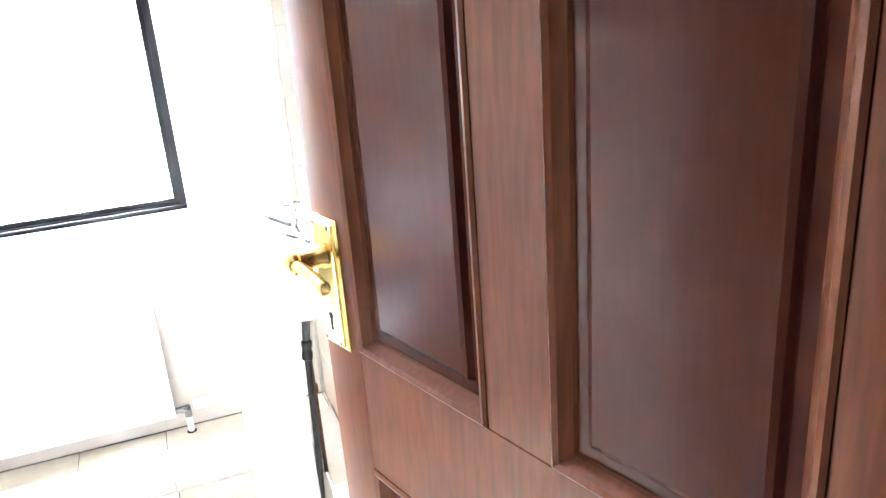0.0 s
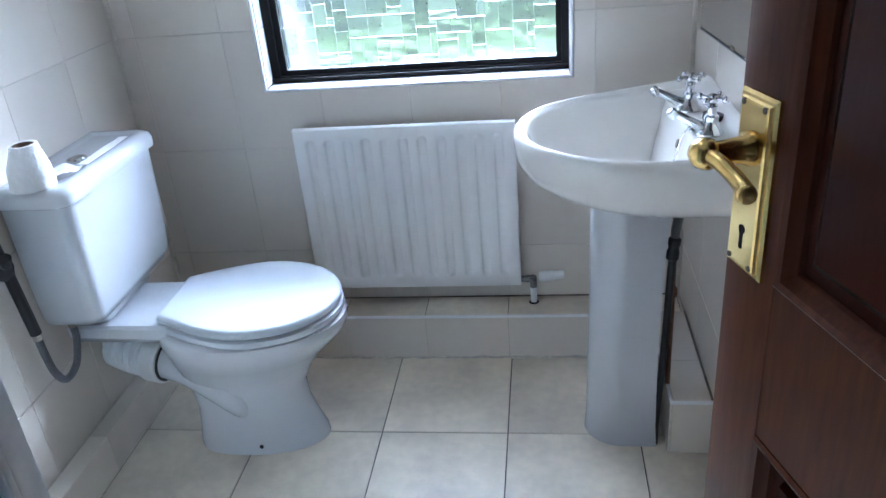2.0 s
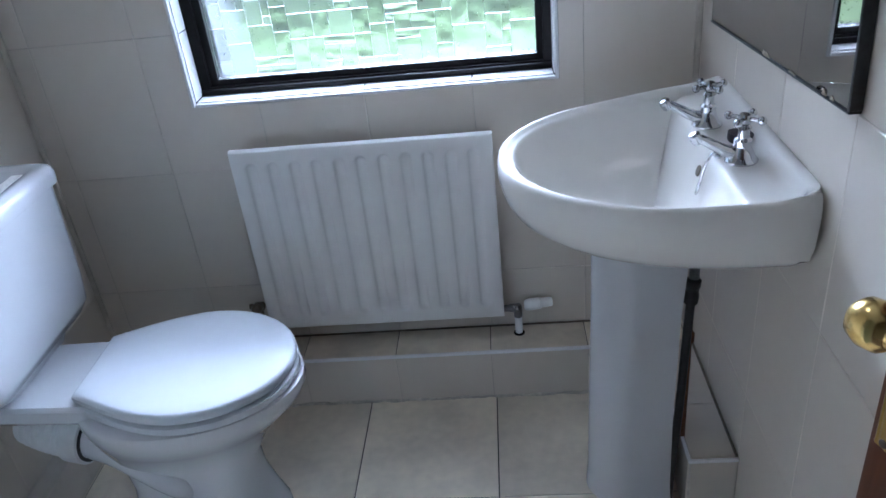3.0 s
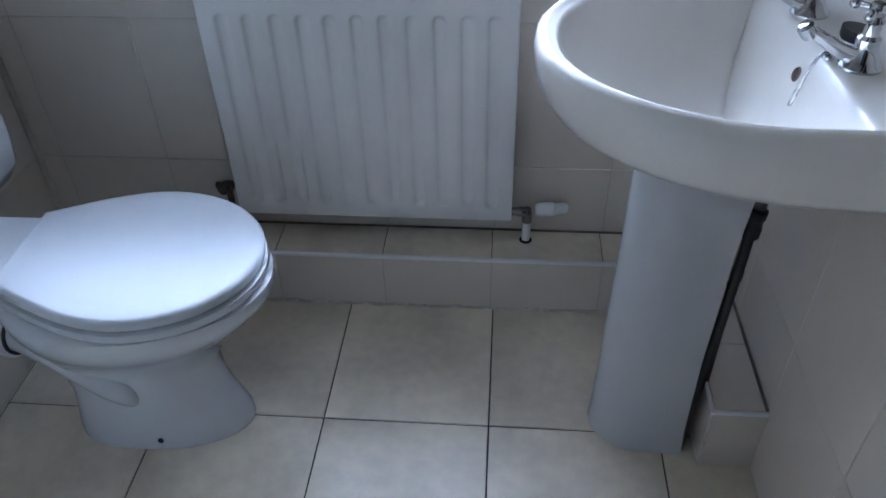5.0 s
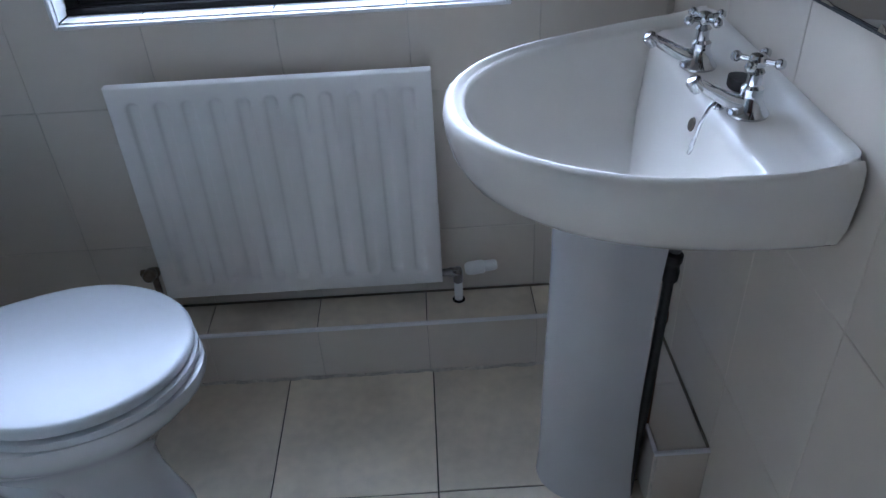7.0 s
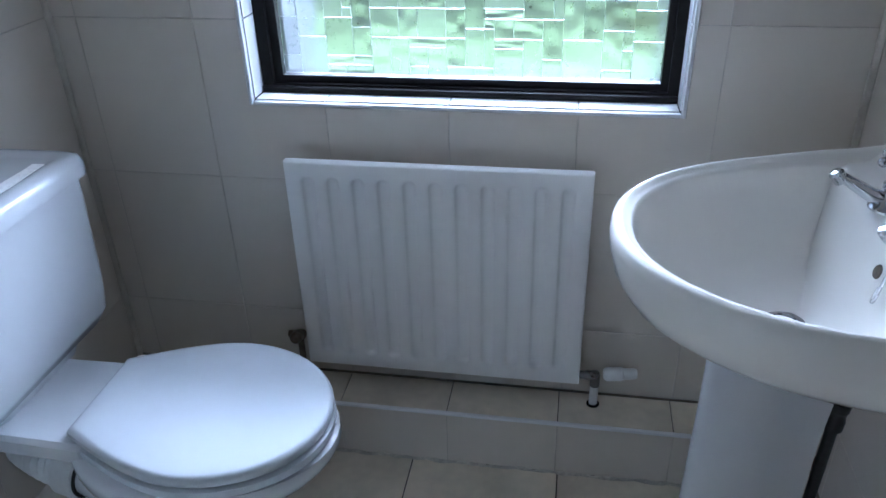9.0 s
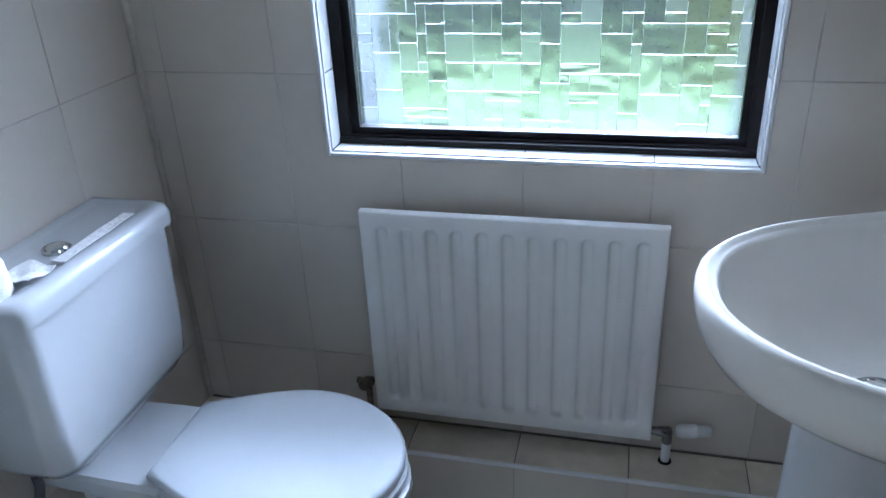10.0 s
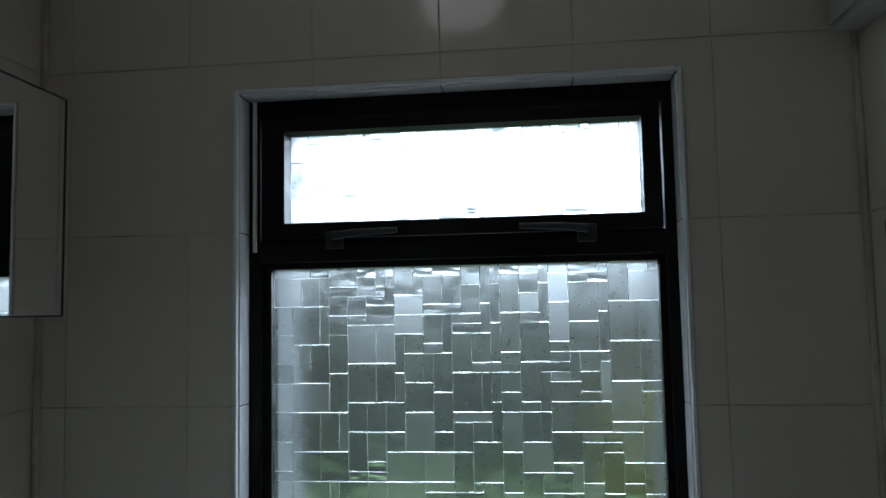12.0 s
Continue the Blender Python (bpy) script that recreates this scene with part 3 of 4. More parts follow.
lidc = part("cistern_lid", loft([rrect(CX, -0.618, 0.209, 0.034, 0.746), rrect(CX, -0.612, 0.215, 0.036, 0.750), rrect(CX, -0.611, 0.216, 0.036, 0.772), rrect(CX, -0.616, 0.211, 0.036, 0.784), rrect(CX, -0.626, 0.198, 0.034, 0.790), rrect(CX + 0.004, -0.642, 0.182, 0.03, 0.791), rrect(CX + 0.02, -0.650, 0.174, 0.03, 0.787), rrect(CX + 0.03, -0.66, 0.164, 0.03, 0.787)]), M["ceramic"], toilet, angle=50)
part("flush_button", lathe([(0.0, 0.0), (0.024, 0.0), (0.024, 0.005), (0.021, 0.008), (0.018, 0.006), (0.016, 0.009), (0.0, 0.010)], (-0.694, 1.978, 0.786), n=28), M["chrome"], lidc, "round chrome flush button")
part("soil_spigot", lathe([(0.075, -0.03), (0.056, 0.03), (0.050, 0.055), (0.050, 0.10)], (-0.52, TY - 0.005, 0.235), (-1, 0, 0.04), 24), M["ceramic"], toilet)
part("trapway", tube([(-0.600, TY - 0.004, 0.238), (-0.53, TY - 0.034, 0.232), (-0.46, TY - 0.062, 0.205), (-0.415, TY - 0.068, 0.165), (-0.395, TY - 0.050, 0.120)], lambda s: 0.051 - 0.017 * s, 20), M["ceramic"], toilet)
# corrugated connector from the spigot to the wall
conn = thing("pan_connector", (-0.68, TY - 0.01, 0.0), "white corrugated plastic waste connector behind the toilet", "waste pipe")
part("collar", lathe([(0.0, 0.0), (0.054, 0.0), (0.063, 0.002), (0.063, 0.045), (0.058, 0.05), (0.0, 0.05)], (-0.604, TY - 0.004, 0.237), (-1, 0.18, 0.10), 28), M["pvc"], conn)
part("rubber_seal", lathe([(0.050, 0.0), (0.056, 0.0), (0.056, 0.006), (0.050, 0.006)], (-0.600, TY - 0.005, 0.2365), (-1, 0.18, 0.10), 28), M["rubber"], conn)
part("corrugated_sleeve", tube([(-0.652, TY + 0.005, 0.242), (-0.70, TY + 0.018, 0.247), (-0.745, TY + 0.036, 0.251), (XL + 0.001, TY + 0.056, 0.253)], 0.052, 24, steps=6, wave=(2, 0.006)), M["pvc"], conn, angle=20)
# supply pipe, valve and braided hose
sup = thing("supply_hose", (-0.75, 1.76, 0.33), "black water pipe with a braided steel hose to the cistern", "pipe")
part("pipe", tube([(-0.764, 1.712, 0.74), (-0.758, 1.716, 0.67), (-0.753, 1.722, 0.56), (-0.75, 1.727, 0.472)], 0.0125, 14), M["rubber"], sup)
part("valve", lathe([(0.008, -0.02), (0.018, -0.018), (0.018, 0.012), (0.015, 0.016), (0.015, 0.036), (0.008, 0.040)], (-0.757, 1.716, 0.640), (0.4, -0.2, 1), 14), M["rubber"], sup)
part("valve_arm", lathe([(0.009, -0.02), (0.011, -0.016), (0.011, 0.03), (0.007, 0.034)], (-0.765, 1.712, 0.655), (1, -0.3, 0.15), 14), M["rubber"], sup)
part("nut", lathe([(0.010, 0), (0.011, 0.002), (0.011, 0.016), (0.009, 0.018)], (-0.75, 1.727, 0.456), n=6), M["chrome"], sup)
part("nut", lathe([(0.010, 0), (0.011, 0.002), (0.011, 0.016), (0.009, 0.018)], (-0.737, 1.832, 0.424), n=6), M["chrome"], sup)
part("braided_hose", tube([(-0.75, 1.727, 0.46), (-0.749, 1.728, 0.42), (-0.747, 1.736, 0.36), (-0.746, 1.762, 0.322), (-0.742, 1.806, 0.335), (-0.738, 1.830, 0.39), (-0.737, 1.832, 0.42)], 0.0088, 12), M["steel"], sup)
part("connector_tail", lathe([(0.012, 0.0), (0.012, 0.01), (0.009, 0.03)], (-0.737, 1.832, 0.436), n=12), M["rubber"], sup)

# nearly used-up roll and a torn strip of paper on the cistern
roll = thing("toilet_roll", (-0.70, 1.815, 0.789), "nearly finished toilet roll standing on the cistern", "toilet roll")
bm = bmesh.new()
n_ = 28
prof_ = [(0.046, 0.0), (0.046, 0.012), (0.043, 0.045), (0.034, 0.07), (0.028, 0.092), (0.0275, 0.094), (0.022, 0.094), (0.021, 0.088), (0.021, 0.02)]
rr_ = random.Random(3)
wob = [rr_.uniform(-1, 1) for _ in range(n_)]
rings_ = []
for k, (r, h) in enumerate(prof_):
    rings_.append([Vector((-0.70 + (r + 0.0022 * wob[(i + k) % n_] * (1 if k < 5 else 0.2)) * math.cos(2 * math.pi * i / n_) + 0.006 * h / 0.09, 1.815 + (r + 0.002 * wob[i]) * math.sin(2 * math.pi * i / n_), 0.7895 + h)) for i in range(n_)])
part("paper", loft(rings_, cap1=False, bm=bm), M["paper"], roll)
part("cardboard_core", lathe([(0.0215, 0.0), (0.0215, 0.0925), (0.0195, 0.0925), (0.0195, 0.01), (0.0, 0.01)], (-0.6945, 1.815, 0.790), n=24), M["card"], roll)
def sheet(xs, ys, fn, thick=0.0012):
    bm = bmesh.new()
    top = [[bm.verts.new((x, y, fn(x, y) + thick)) for y in ys] for x in xs]
    bot = [[bm.verts.new((x, y, fn(x, y))) for y in ys] for x in xs]
    for g, flip in ((top, False), (bot, True)):
        for a, b in zip(g, g[1:]):
            for i in range(len(ys) - 1):
                bm.faces.new((a[i], b[i], b[i + 1], a[i + 1]))
    ring = lambda g: g[0] + [r[-1] for r in g[1:]] + g[-1][-2::-1] + [r[0] for r in g[-2:0:-1]]
    a, b = ring(top), ring(bot)
    for i in range(len(a)):
        j = (i + 1) % len(a)
        bm.faces.new((a[i], a[j], b[j], b[i]))
    return bm
strip = tagged(part("paper_strip", sheet(np.linspace(-0.664, -0.640, 6), np.linspace(1.93, 2.12, 14), lambda x, y: 0.7925 + 0.0015 * abs(math.sin(25 * y + 60 * x))), M["paper"]), "folded strip of white paper lying on the cistern", "paper")
tagged(part("crumpled_tissue", sheet(np.linspace(-0.70, -0.64, 8), np.linspace(1.85, 1.91, 8), lambda x, y: 0.7925 + 0.012 * (0.5 + 0.5 * math.sin(90 * x) * math.cos(80 * y + 40 * x))), M["paper"]), "crumpled white tissue beside the roll", "tissue")

# ---- basin ----
BY = 1.965
basin = thing("wash_basin", (0.60, BY, 0), "white ceramic pedestal wash basin fixed to the tiled wall", "wash basin")
def dshape(xt, hw, xb, z, cx, corner=0.03, nf=28, lift=0.0, stop=None):
    pts = []
    hw *= 0.985
    z -= 0.013 * min(1, max(0, (z - 0.66) / 0.12))
    for i in range(nf + 1):
        t = math.pi / 2 + math.pi * i / nf
        pts.append((cx - (cx - xt) * abs(math.cos(t)) ** 0.9, hw * math.copysign(abs(math.sin(t)) ** 0.9, math.sin(t))))
    r = min(corner, hw * 0.5)
    for k in range(1, 5):
        pts.append((cx + (xb - r - cx) * k / 4, -hw))
    for k in range(1, 5):
        a = radians(-90 + 90 * k / 4)
        pts.append((xb - r + r * math.cos(a), -hw + r + r * math.sin(a)))
    for k in range(1, 6):
        pts.append((xb, -hw + r + (2 * hw - 2 * r) * k / 6))
    for k in range(0, 5):
        a = radians(90 * k / 4)
        pts.append((xb - r + r * math.cos(a), hw - r + r * math.sin(a)))
    for k in range(1, 4):
        pts.append((xb - r - (xb - r - cx) * k / 4, hw))
    if stop:
        pts = [(stop - 0.012 * math.log1p(math.exp((stop - x) / 0.012)), y) for x, y in pts]
    ease = lambda v: (lambda q: q * q * (3 - 2 * q))(min(1, max(0, v)))
    return [Vector((x, BY + y, z + 0.7 * lift * ease((x - 0.50) / 0.26) + 0.4 * lift * ease((x - 0.728) / 0.02))) for x, y in pts]
XB = XR - 0.001
OC = 0.757
bowl = part("basin", loft([dshape(0.490, 0.085, 0.72, 0.660, 0.60), dshape(0.458, 0.125, 0.755, 0.667, 0.63, 0.02), dshape(0.416, 0.182, XB, 0.690, 0.69, 0.02), dshape(0.373, 0.230, XB, 0.718, 0.73, 0.02), dshape(0.341, 0.258, XB, 0.745, OC, 0.02), dshape(0.325, 0.270, XB, 0.776, OC, 0.025), dshape(0.318, 0.274, XB, 0.805, OC, 0.03, lift=0.006), dshape(0.317, 0.275, XB, 0.822, OC, 0.03, lift=0.012), dshape(0.320, 0.272, XB, 0.834, OC, 0.03, lift=0.018), dshape(0.328, 0.265, XB, 0.840, OC, 0.03, lift=0.020),
    dshape(0.332, 0.263, XB - 0.006, 0.8395, OC, 0.03, lift=0.020), dshape(0.336, 0.258, XB - 0.014, 0.8365, 0.748, 0.03, lift=0.016), dshape(0.340, 0.254, XB - 0.022, 0.834, 0.742, 0.03, lift=0.004), dshape(0.343, 0.251, XB - 0.03, 0.833, 0.732, 0.03, stop=0.722),
    *(dshape(xt, hw, XB, z, OC, 0.02, stop=at) for xt, hw, z, at in ((0.345, 0.248, 0.832, 0.684), (0.348, 0.244, 0.827, 0.672), (0.354, 0.237, 0.812, 0.664), (0.363, 0.227, 0.790, 0.656), (0.384, 0.204, 0.762, 0.647), (0.408, 0.176, 0.725, 0.634), (0.440, 0.138, 0.702, 0.622), (0.482, 0.088, 0.687, 0.608), (0.532, 0.034, 0.680, 0.592)))]), M["cream"], basin, angle=60)
part("waste", lathe([(0.0, 0.0), (0.031, 0.0), (0.031, 0.003), (0.022, 0.004), (0.018, 0.001), (0.0, 0.0012)], (0.564, BY, 0.6755), n=24), M["chrome"], bowl)
part("overflow_hole", lathe([(0.0, 0.0), (0.010, 0.0), (0.0085, 0.002), (0.0, 0.0022)], (0.6515, BY - 0.032, 0.787), (-1, 0, 0.3), 20), M["oldbrass"], bowl)
PY = 2.005
def pedestal_ring(xt, hw, xb, z):
    pts = []
    cx = 0.56
    for i in range(25):
        t = math.pi / 2 + math.pi * i / 24
        pts.append(Vector((cx + (cx - xt) * math.cos(t), PY + hw * math.sin(t), z)))
    for k in range(1, 5):
        pts.append(Vector((cx + (xb - cx) * k / 4, PY - hw, z)))
    for k in range(1, 4):
        pts.append(Vector((xb, PY - hw + 2 * hw * k / 4, z)))
    for k in range(0, 4):
        pts.append(Vector((xb - (xb - cx) * k / 4, PY + hw, z)))
    return pts
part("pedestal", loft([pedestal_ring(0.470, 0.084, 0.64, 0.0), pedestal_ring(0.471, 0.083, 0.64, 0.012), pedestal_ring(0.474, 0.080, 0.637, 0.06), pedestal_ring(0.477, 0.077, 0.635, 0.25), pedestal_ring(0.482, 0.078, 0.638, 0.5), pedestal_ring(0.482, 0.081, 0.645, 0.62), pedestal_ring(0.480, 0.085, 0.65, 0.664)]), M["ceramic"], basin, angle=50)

def tap(at, turn, mark):
    x, y, z = at
    t = thing("pillar_tap", at, "chrome pillar tap with a cross-head handle on the basin", "tap", group="basin taps")
    part("body", lathe([(0.0, 0.0), (0.026, 0.0), (0.026, 0.003), (0.0215, 0.008), (0.018, 0.016), (0.0135, 0.026), (0.014, 0.031), (0.014, 0.036), (0.0095, 0.040), (0.0088, 0.052), (0.0115, 0.056), (0.0098, 0.059), (0.006, 0.063), (0.0, 0.063)], (x, y, z), n=24), M["chrome"], t)
    sp = part("spout", tube([(x, y, z + 0.014), (x - 0.022, y, z + 0.018), (x - 0.046, y, z + 0.031), (x - 0.070, y, z + 0.045)], lambda s: 0.0125 - 0.0052 * s, 14), M["chrome"], t)
    part("nozzle", lathe([(0.0, -0.004), (0.0088, -0.004), (0.0102, 0.002), (0.0102, 0.011), (0.007, 0.015), (0.0, 0.016)], (x - 0.070, y, z + 0.040), (-0.6, 0, 0.8), 18), M["chrome"], sp)
    h = part("cross_head", lathe([(0.0, 0.0), (0.008, 0.0), (0.011, 0.004), (0.011, 0.012), (0.009, 0.016), (0.0035, 0.018), (0.0, 0.018)], (x, y, z + 0.062), n=20), M["chrome"], t)
    for k in range(4):
        a = radians(turn + 90 * k)
        d = Vector((math.cos(a), math.sin(a), 0))
        c = Vector((x, y, z + 0.071))
        bm = tube([c + d * 0.007, c + d * 0.016, c + d * 0.023], 0.0036, 10, steps=2)
        lathe([(0.0, -0.0072), (0.0043, -0.0058), (0.0068, -0.0026), (0.0072, 0.0), (0.0068, 0.0026), (0.0043, 0.0058), (0.0, 0.0072)], c + d * 0.027, d, 12, bm)
        part("arm", bm, M["chrome"], h)
    return t
TAP_Z = 0.820
tap((0.692, 2.052, TAP_Z), 20, "hot")
tap((0.705, 1.890, TAP_Z), 50, "cold")
plug = thing("basin_plug", (0.722, 1.963, TAP_Z), "black rubber plug on a chain, resting between the taps", "plug")
part("stopper", lathe([(0.0, 0.0), (0.017, 0.0), (0.020, 0.004), (0.021, 0.016), (0.0, 0.017)], (0.722, 1.963, TAP_Z + 0.001), (0.12, 0.0, 1), 22), M["rubber"], plug)
part("chain", tube([(0.672, 1.909, 0.827), (0.664, 1.907, 0.827), (0.655, 1.905, 0.810), (0.649, 1.904, 0.788), (0.643, 1.900, 0.766), (0.642, 1.905, 0.760), (0.648, 1.909, 0.778)], 0.0022, 8), M["chrome"], plug)
part("chain_stay", lathe([(0.0, 0.0), (0.007, 0.0), (0.007, 0.003), (0.003, 0.006), (0.0, 0.006)], (0.674, 1.910, 0.820), n=14), M["chrome"], plug)
# pipes under the basin
hose = thing("basin_hose", (0.64, 1.94, 0), "black flexible water hose behind the basin pedestal", "hose")
part("hose", tube([(0.660, 1.944, 0.567), (0.658, 1.943, 0.54), (0.656, 1.942, 0.50), (0.648, 1.938, 0.25), (0.640, 1.935, 0.10), (0.638, 1.935, 0.0)], 0.0085, 12), M["rubber"], hose)
part("flexible_tail", tube([(0.660, 1.944, 0.565), (0.662, 1.945, 0.60), (0.672, 1.946, 0.635), (0.690, 1.947, 0.655), (0.705, 1.948, 0.69)], 0.0095, 12), M["steel"], hose, "grey braided tail")
part("coupling", lathe([(0.009, 0.0), (0.014, 0.003), (0.014, 0.020), (0.012, 0.024), (0.012, 0.034), (0.014, 0.037), (0.014, 0.05), (0.009, 0.054)], (0.656, 1.9425, 0.515), (0.08, 0.01, 1), 14), M["rubber"], hose)
copper = thing("copper_pipe", (0.665, 1.975, 0.154), "thin tarnished copper pipe behind the basin pedestal", "pipe")
part("pipe", tube([(0.668, 1.975, 0.153), (0.668, 1.975, 0.35), (0.668, 1.972, 0.55), (0.69, 1.972, 0.67)], 0.006, 10), M["copper"], copper)
part("joint", lathe([(0.007, 0.0), (0.010, 0.003), (0.010, 0.022), (0.007, 0.026)], (0.668, 1.975, 0.40), n=12), M["copper"], copper)

# ---- mirror on the basin wall ----
MT = Matrix.Translation((XR, 1.99, 1.28)) @ pose(0, 0, 0, -3.6, 0, 0) @ Matrix.Translation((-XR, -1.99, -1.268))
def mpart(name, bm, m, parent, label="", **kw):
    bm.transform(MT)
    return part(name, bm, m, parent, label, **kw)
mir = thing("wall_mirror", (XR - 0.01, 1.99, 0.955), "grey-tinted frameless wall mirror with chipped lower edge above the basin", "mirror")
mpart("glass", box(XR - 0.016, XR - 0.010, 1.672, 2.302, 0.952, 1.62, 0.0015, 1), M["mirror_bronze"], mir)
mpart("bottom_edge", box(XR - 0.0175, XR - 0.001, 1.668, 2.303, 0.9475, 0.9518, 0.001, 1), M["mirror_edge"], mir)
mpart("backing", box(XR - 0.0098, XR - 0.001, 1.676, 2.298, 0.955, 1.616), M["mirror_edge"], mir, smooth=False)
rc = random.Random(5)
for k in range(7):
    y0 = rc.choice((1.69, 1.74, 1.80, 1.86, 1.98)) + rc.uniform(-0.02, 0.03)
    w = rc.uniform(0.008, 0.035)
    hgt = rc.uniform(0.003, 0.008)
    bm = bmesh.new()
    loft([[Vector((x, y0, 0.9515)), Vector((x, y0 + w, 0.9515)), Vector((x, y0 + w * 0.75, 0.9515 + hgt)), Vector((x, y0 + w * 0.3, 0.9515 + hgt * 0.7))] for x in (XR - 0.0172, XR - 0.0155)], bm=bm)
    mpart("chip", bm, M["chip"], mir, "bare chipped spot on the mirror edge", smooth=False)
mpart("side_edge", box(XR - 0.018, XR - 0.001, 1.666, 1.6715, 0.952, 1.62, 0.001, 1), M["mirror_edge"], mir)

# ---- mirrored cabinet on the toilet wall ----
cab = thing("mirror_cabinet", (-0.71, 2.10, 1.484), "white bathroom wall cabinet with a mirrored door", "cabinet")
part("body", box(XL + 0.001, -0.620, 1.8969, 2.2289, 1.4856, 1.8531, 0.002), M["casing"], cab)
part("mirror_door", box(-0.618, -0.608, 1.892, 2.2338, 1.4827, 1.855, 0.0015, 1), M["mirror"], cab, "mirrored door")
part("door_edge", plate_with_hole(1.8905, 2.2353, 1.4812, 1.8565, 1.8935, 2.2323, 1.4842, 1.8535, -0.620, -0.6065, lambda u, v, w: (w, u, v)), M["mirror_edge"], cab, smooth=False)
# high wall box near the window corner, and the ceiling light
wb = thing("wall_box", (0.70, 2.28, 1.945), "off-white boxed fitting fixed high on the tiled wall", "wall fitting")
part("casing", box(0.71, XR - 0.001, 2.12, 2.385, 1.945, 2.12, 0.008, 3), M["casing"], wb)
part("cover", box(0.702, 0.7095, 2.128, 2.377, 1.955, 2.11, 0.003), M["casing"], wb)
lamp = thing("ceiling_light", (0.0, 1.72, CEIL), "round opal ceiling light with a warm glow", "ceiling light")
part("base", lathe([(0.0, -0.03), (0.125, -0.03), (0.13, -0.02), (0.13, 0.0), (0.0, 0.0)], (0.0, 1.72, CEIL - 0.0005), n=32), M["casing"], lamp)
part("shade", lathe([(0.12, -0.0305), (0.117, -0.05), (0.10, -0.075), (0.07, -0.092), (0.035, -0.1), (0.0, -0.102)], (0.0, 1.72, CEIL), n=32), M["opal"], lamp)

# ---- shower enclosure ----
SX, SY = -0.082, 0.895
sh = thing("shower_enclosure", (-0.43, 0.65, 0), "shower cubicle with aluminium posts and greenish obscured glass", "shower")
part("tray", box(XL + 0.001, SX + 0.03, YD + 0.001, SY + 0.01, 0, 0.12, 0.012, 3), M["ceramic"], sh)
def post(x0, x1, y0, y1):
    bm = box(x0, x1, y0, y1, 0.12, 1.92, 0.004, 2)
    return bm
pf = part("corner_post", post(SX - 0.03, SX, SY - 0.034, SY), M["alu"], sh, "satin aluminium post")
part("seal_strip", box(SX - 0.006, SX + 0.004, SY - 0.044, SY - 0.0345, 0.13, 1.91, 0.002), M["alu"], pf)
part("wall_post", post(SX - 0.03, SX, YD + 0.002, YD + 0.03), M["alu"], sh)
part("wall_post", post(XL + 0.002, XL + 0.03, SY - 0.03, SY), M["alu"], sh)
for z0 in (0.121, 1.895):
    part("rail", box(SX - 0.028, SX - 0.002, YD + 0.03, SY - 0.034, z0, z0 + 0.03, 0.003), M["alu"], sh)
    part("rail", box(XL + 0.03, SX - 0.03, SY - 0.028, SY - 0.002, z0, z0 + 0.03, 0.003), M["alu"], sh)
part("glass_panel", box(SX - 0.018, SX - 0.013, YD + 0.03, SY - 0.034, 0.151, 1.895), M["shower_glass"], sh, "greenish obscured glass", smooth=False)
part("glass_panel", box(XL + 0.03, SX - 0.03, SY - 0.018, SY - 0.013, 0.151, 1.895), M["shower_glass"], sh, "greenish obscured glass", smooth=False)

# ---- door ----
PHI = radians(-73.1)
DU, DN, DE = Vector((math.cos(PHI), math.sin(PHI), 0)), Vector((math.sin(PHI), -math.cos(PHI), 0)), Vector((0.575, 1.16, 0))
DM = Matrix(((DU.x, DN.x, 0, DE.x), (DU.y, DN.y, 0, DE.y), (0, 0, 1, 0), (0, 0, 0, 1)))
door = thing("door_1", (DE + DU * 0.4), "open varnished mahogany door with raised panels and a brass lever handle", "door", kind="structure")
def dpart(name, bm, m, parent=door, label="", **kw):
    bm.transform(DM)
    return part(name, bm, m, parent, label, **kw)
DW, DH, TH = 0.81, 2.0, 0.04
D1, D2, D3, D4 = 0.088, 0.342, 0.436, 0.692
dpart("stile", box(0, D1, -TH, 0, 0.008, DH, 0.0025), M["wood"])
dpart("stile", box(D4, DW, -TH, 0, 0.008, DH, 0.0025), M["wood"])
ZR = [(0.008, 0.20), (0.762, 0.944), (1.88, DH)]
for z0, z1 in ZR:
    dpart("rail", box(D1, D4, -TH + 0.0006, -0.0006, z0, z1, 0.001, 1), M["wood"])
for z0, z1 in ((0.20, 0.762), (0.944, 1.88)):
    dpart("muntin", box(D2, D3, -TH + 0.0004, -0.0004, z0, z1, 0.001, 1), M["wood"])
    for a, b in ((D1, D2), (D3, D4)):
        bm = bmesh.new()
        def rect(s, t):
            return [Vector((a + s, t, z0 + s)), Vector((b - s, t, z0 + s)), Vector((b - s, t, z1 - s)), Vector((a + s, t, z1 - s))]
        mould = bmesh.new()
        loft([rect(0.0, 0.0005), rect(0.004, 0.0035), rect(0.010, 0.001), rect(0.013, -0.004), rect(0.020, -0.0095), rect(0.022, -0.014)], False, False, mould)
        dpart("moulding", mould, M["wood"], label="carved panel moulding", angle=25)
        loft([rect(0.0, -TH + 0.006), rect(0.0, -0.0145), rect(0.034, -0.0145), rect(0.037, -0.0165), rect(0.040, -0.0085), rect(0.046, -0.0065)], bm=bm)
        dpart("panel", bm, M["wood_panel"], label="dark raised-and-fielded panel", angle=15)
HM = DM @ Matrix.Translation((-0.010, 0, -0.008))
def hpart(name, bm, m, parent, label="", **kw):
    bm.transform(HM)
    return part(name, bm, m, parent, label, **kw)
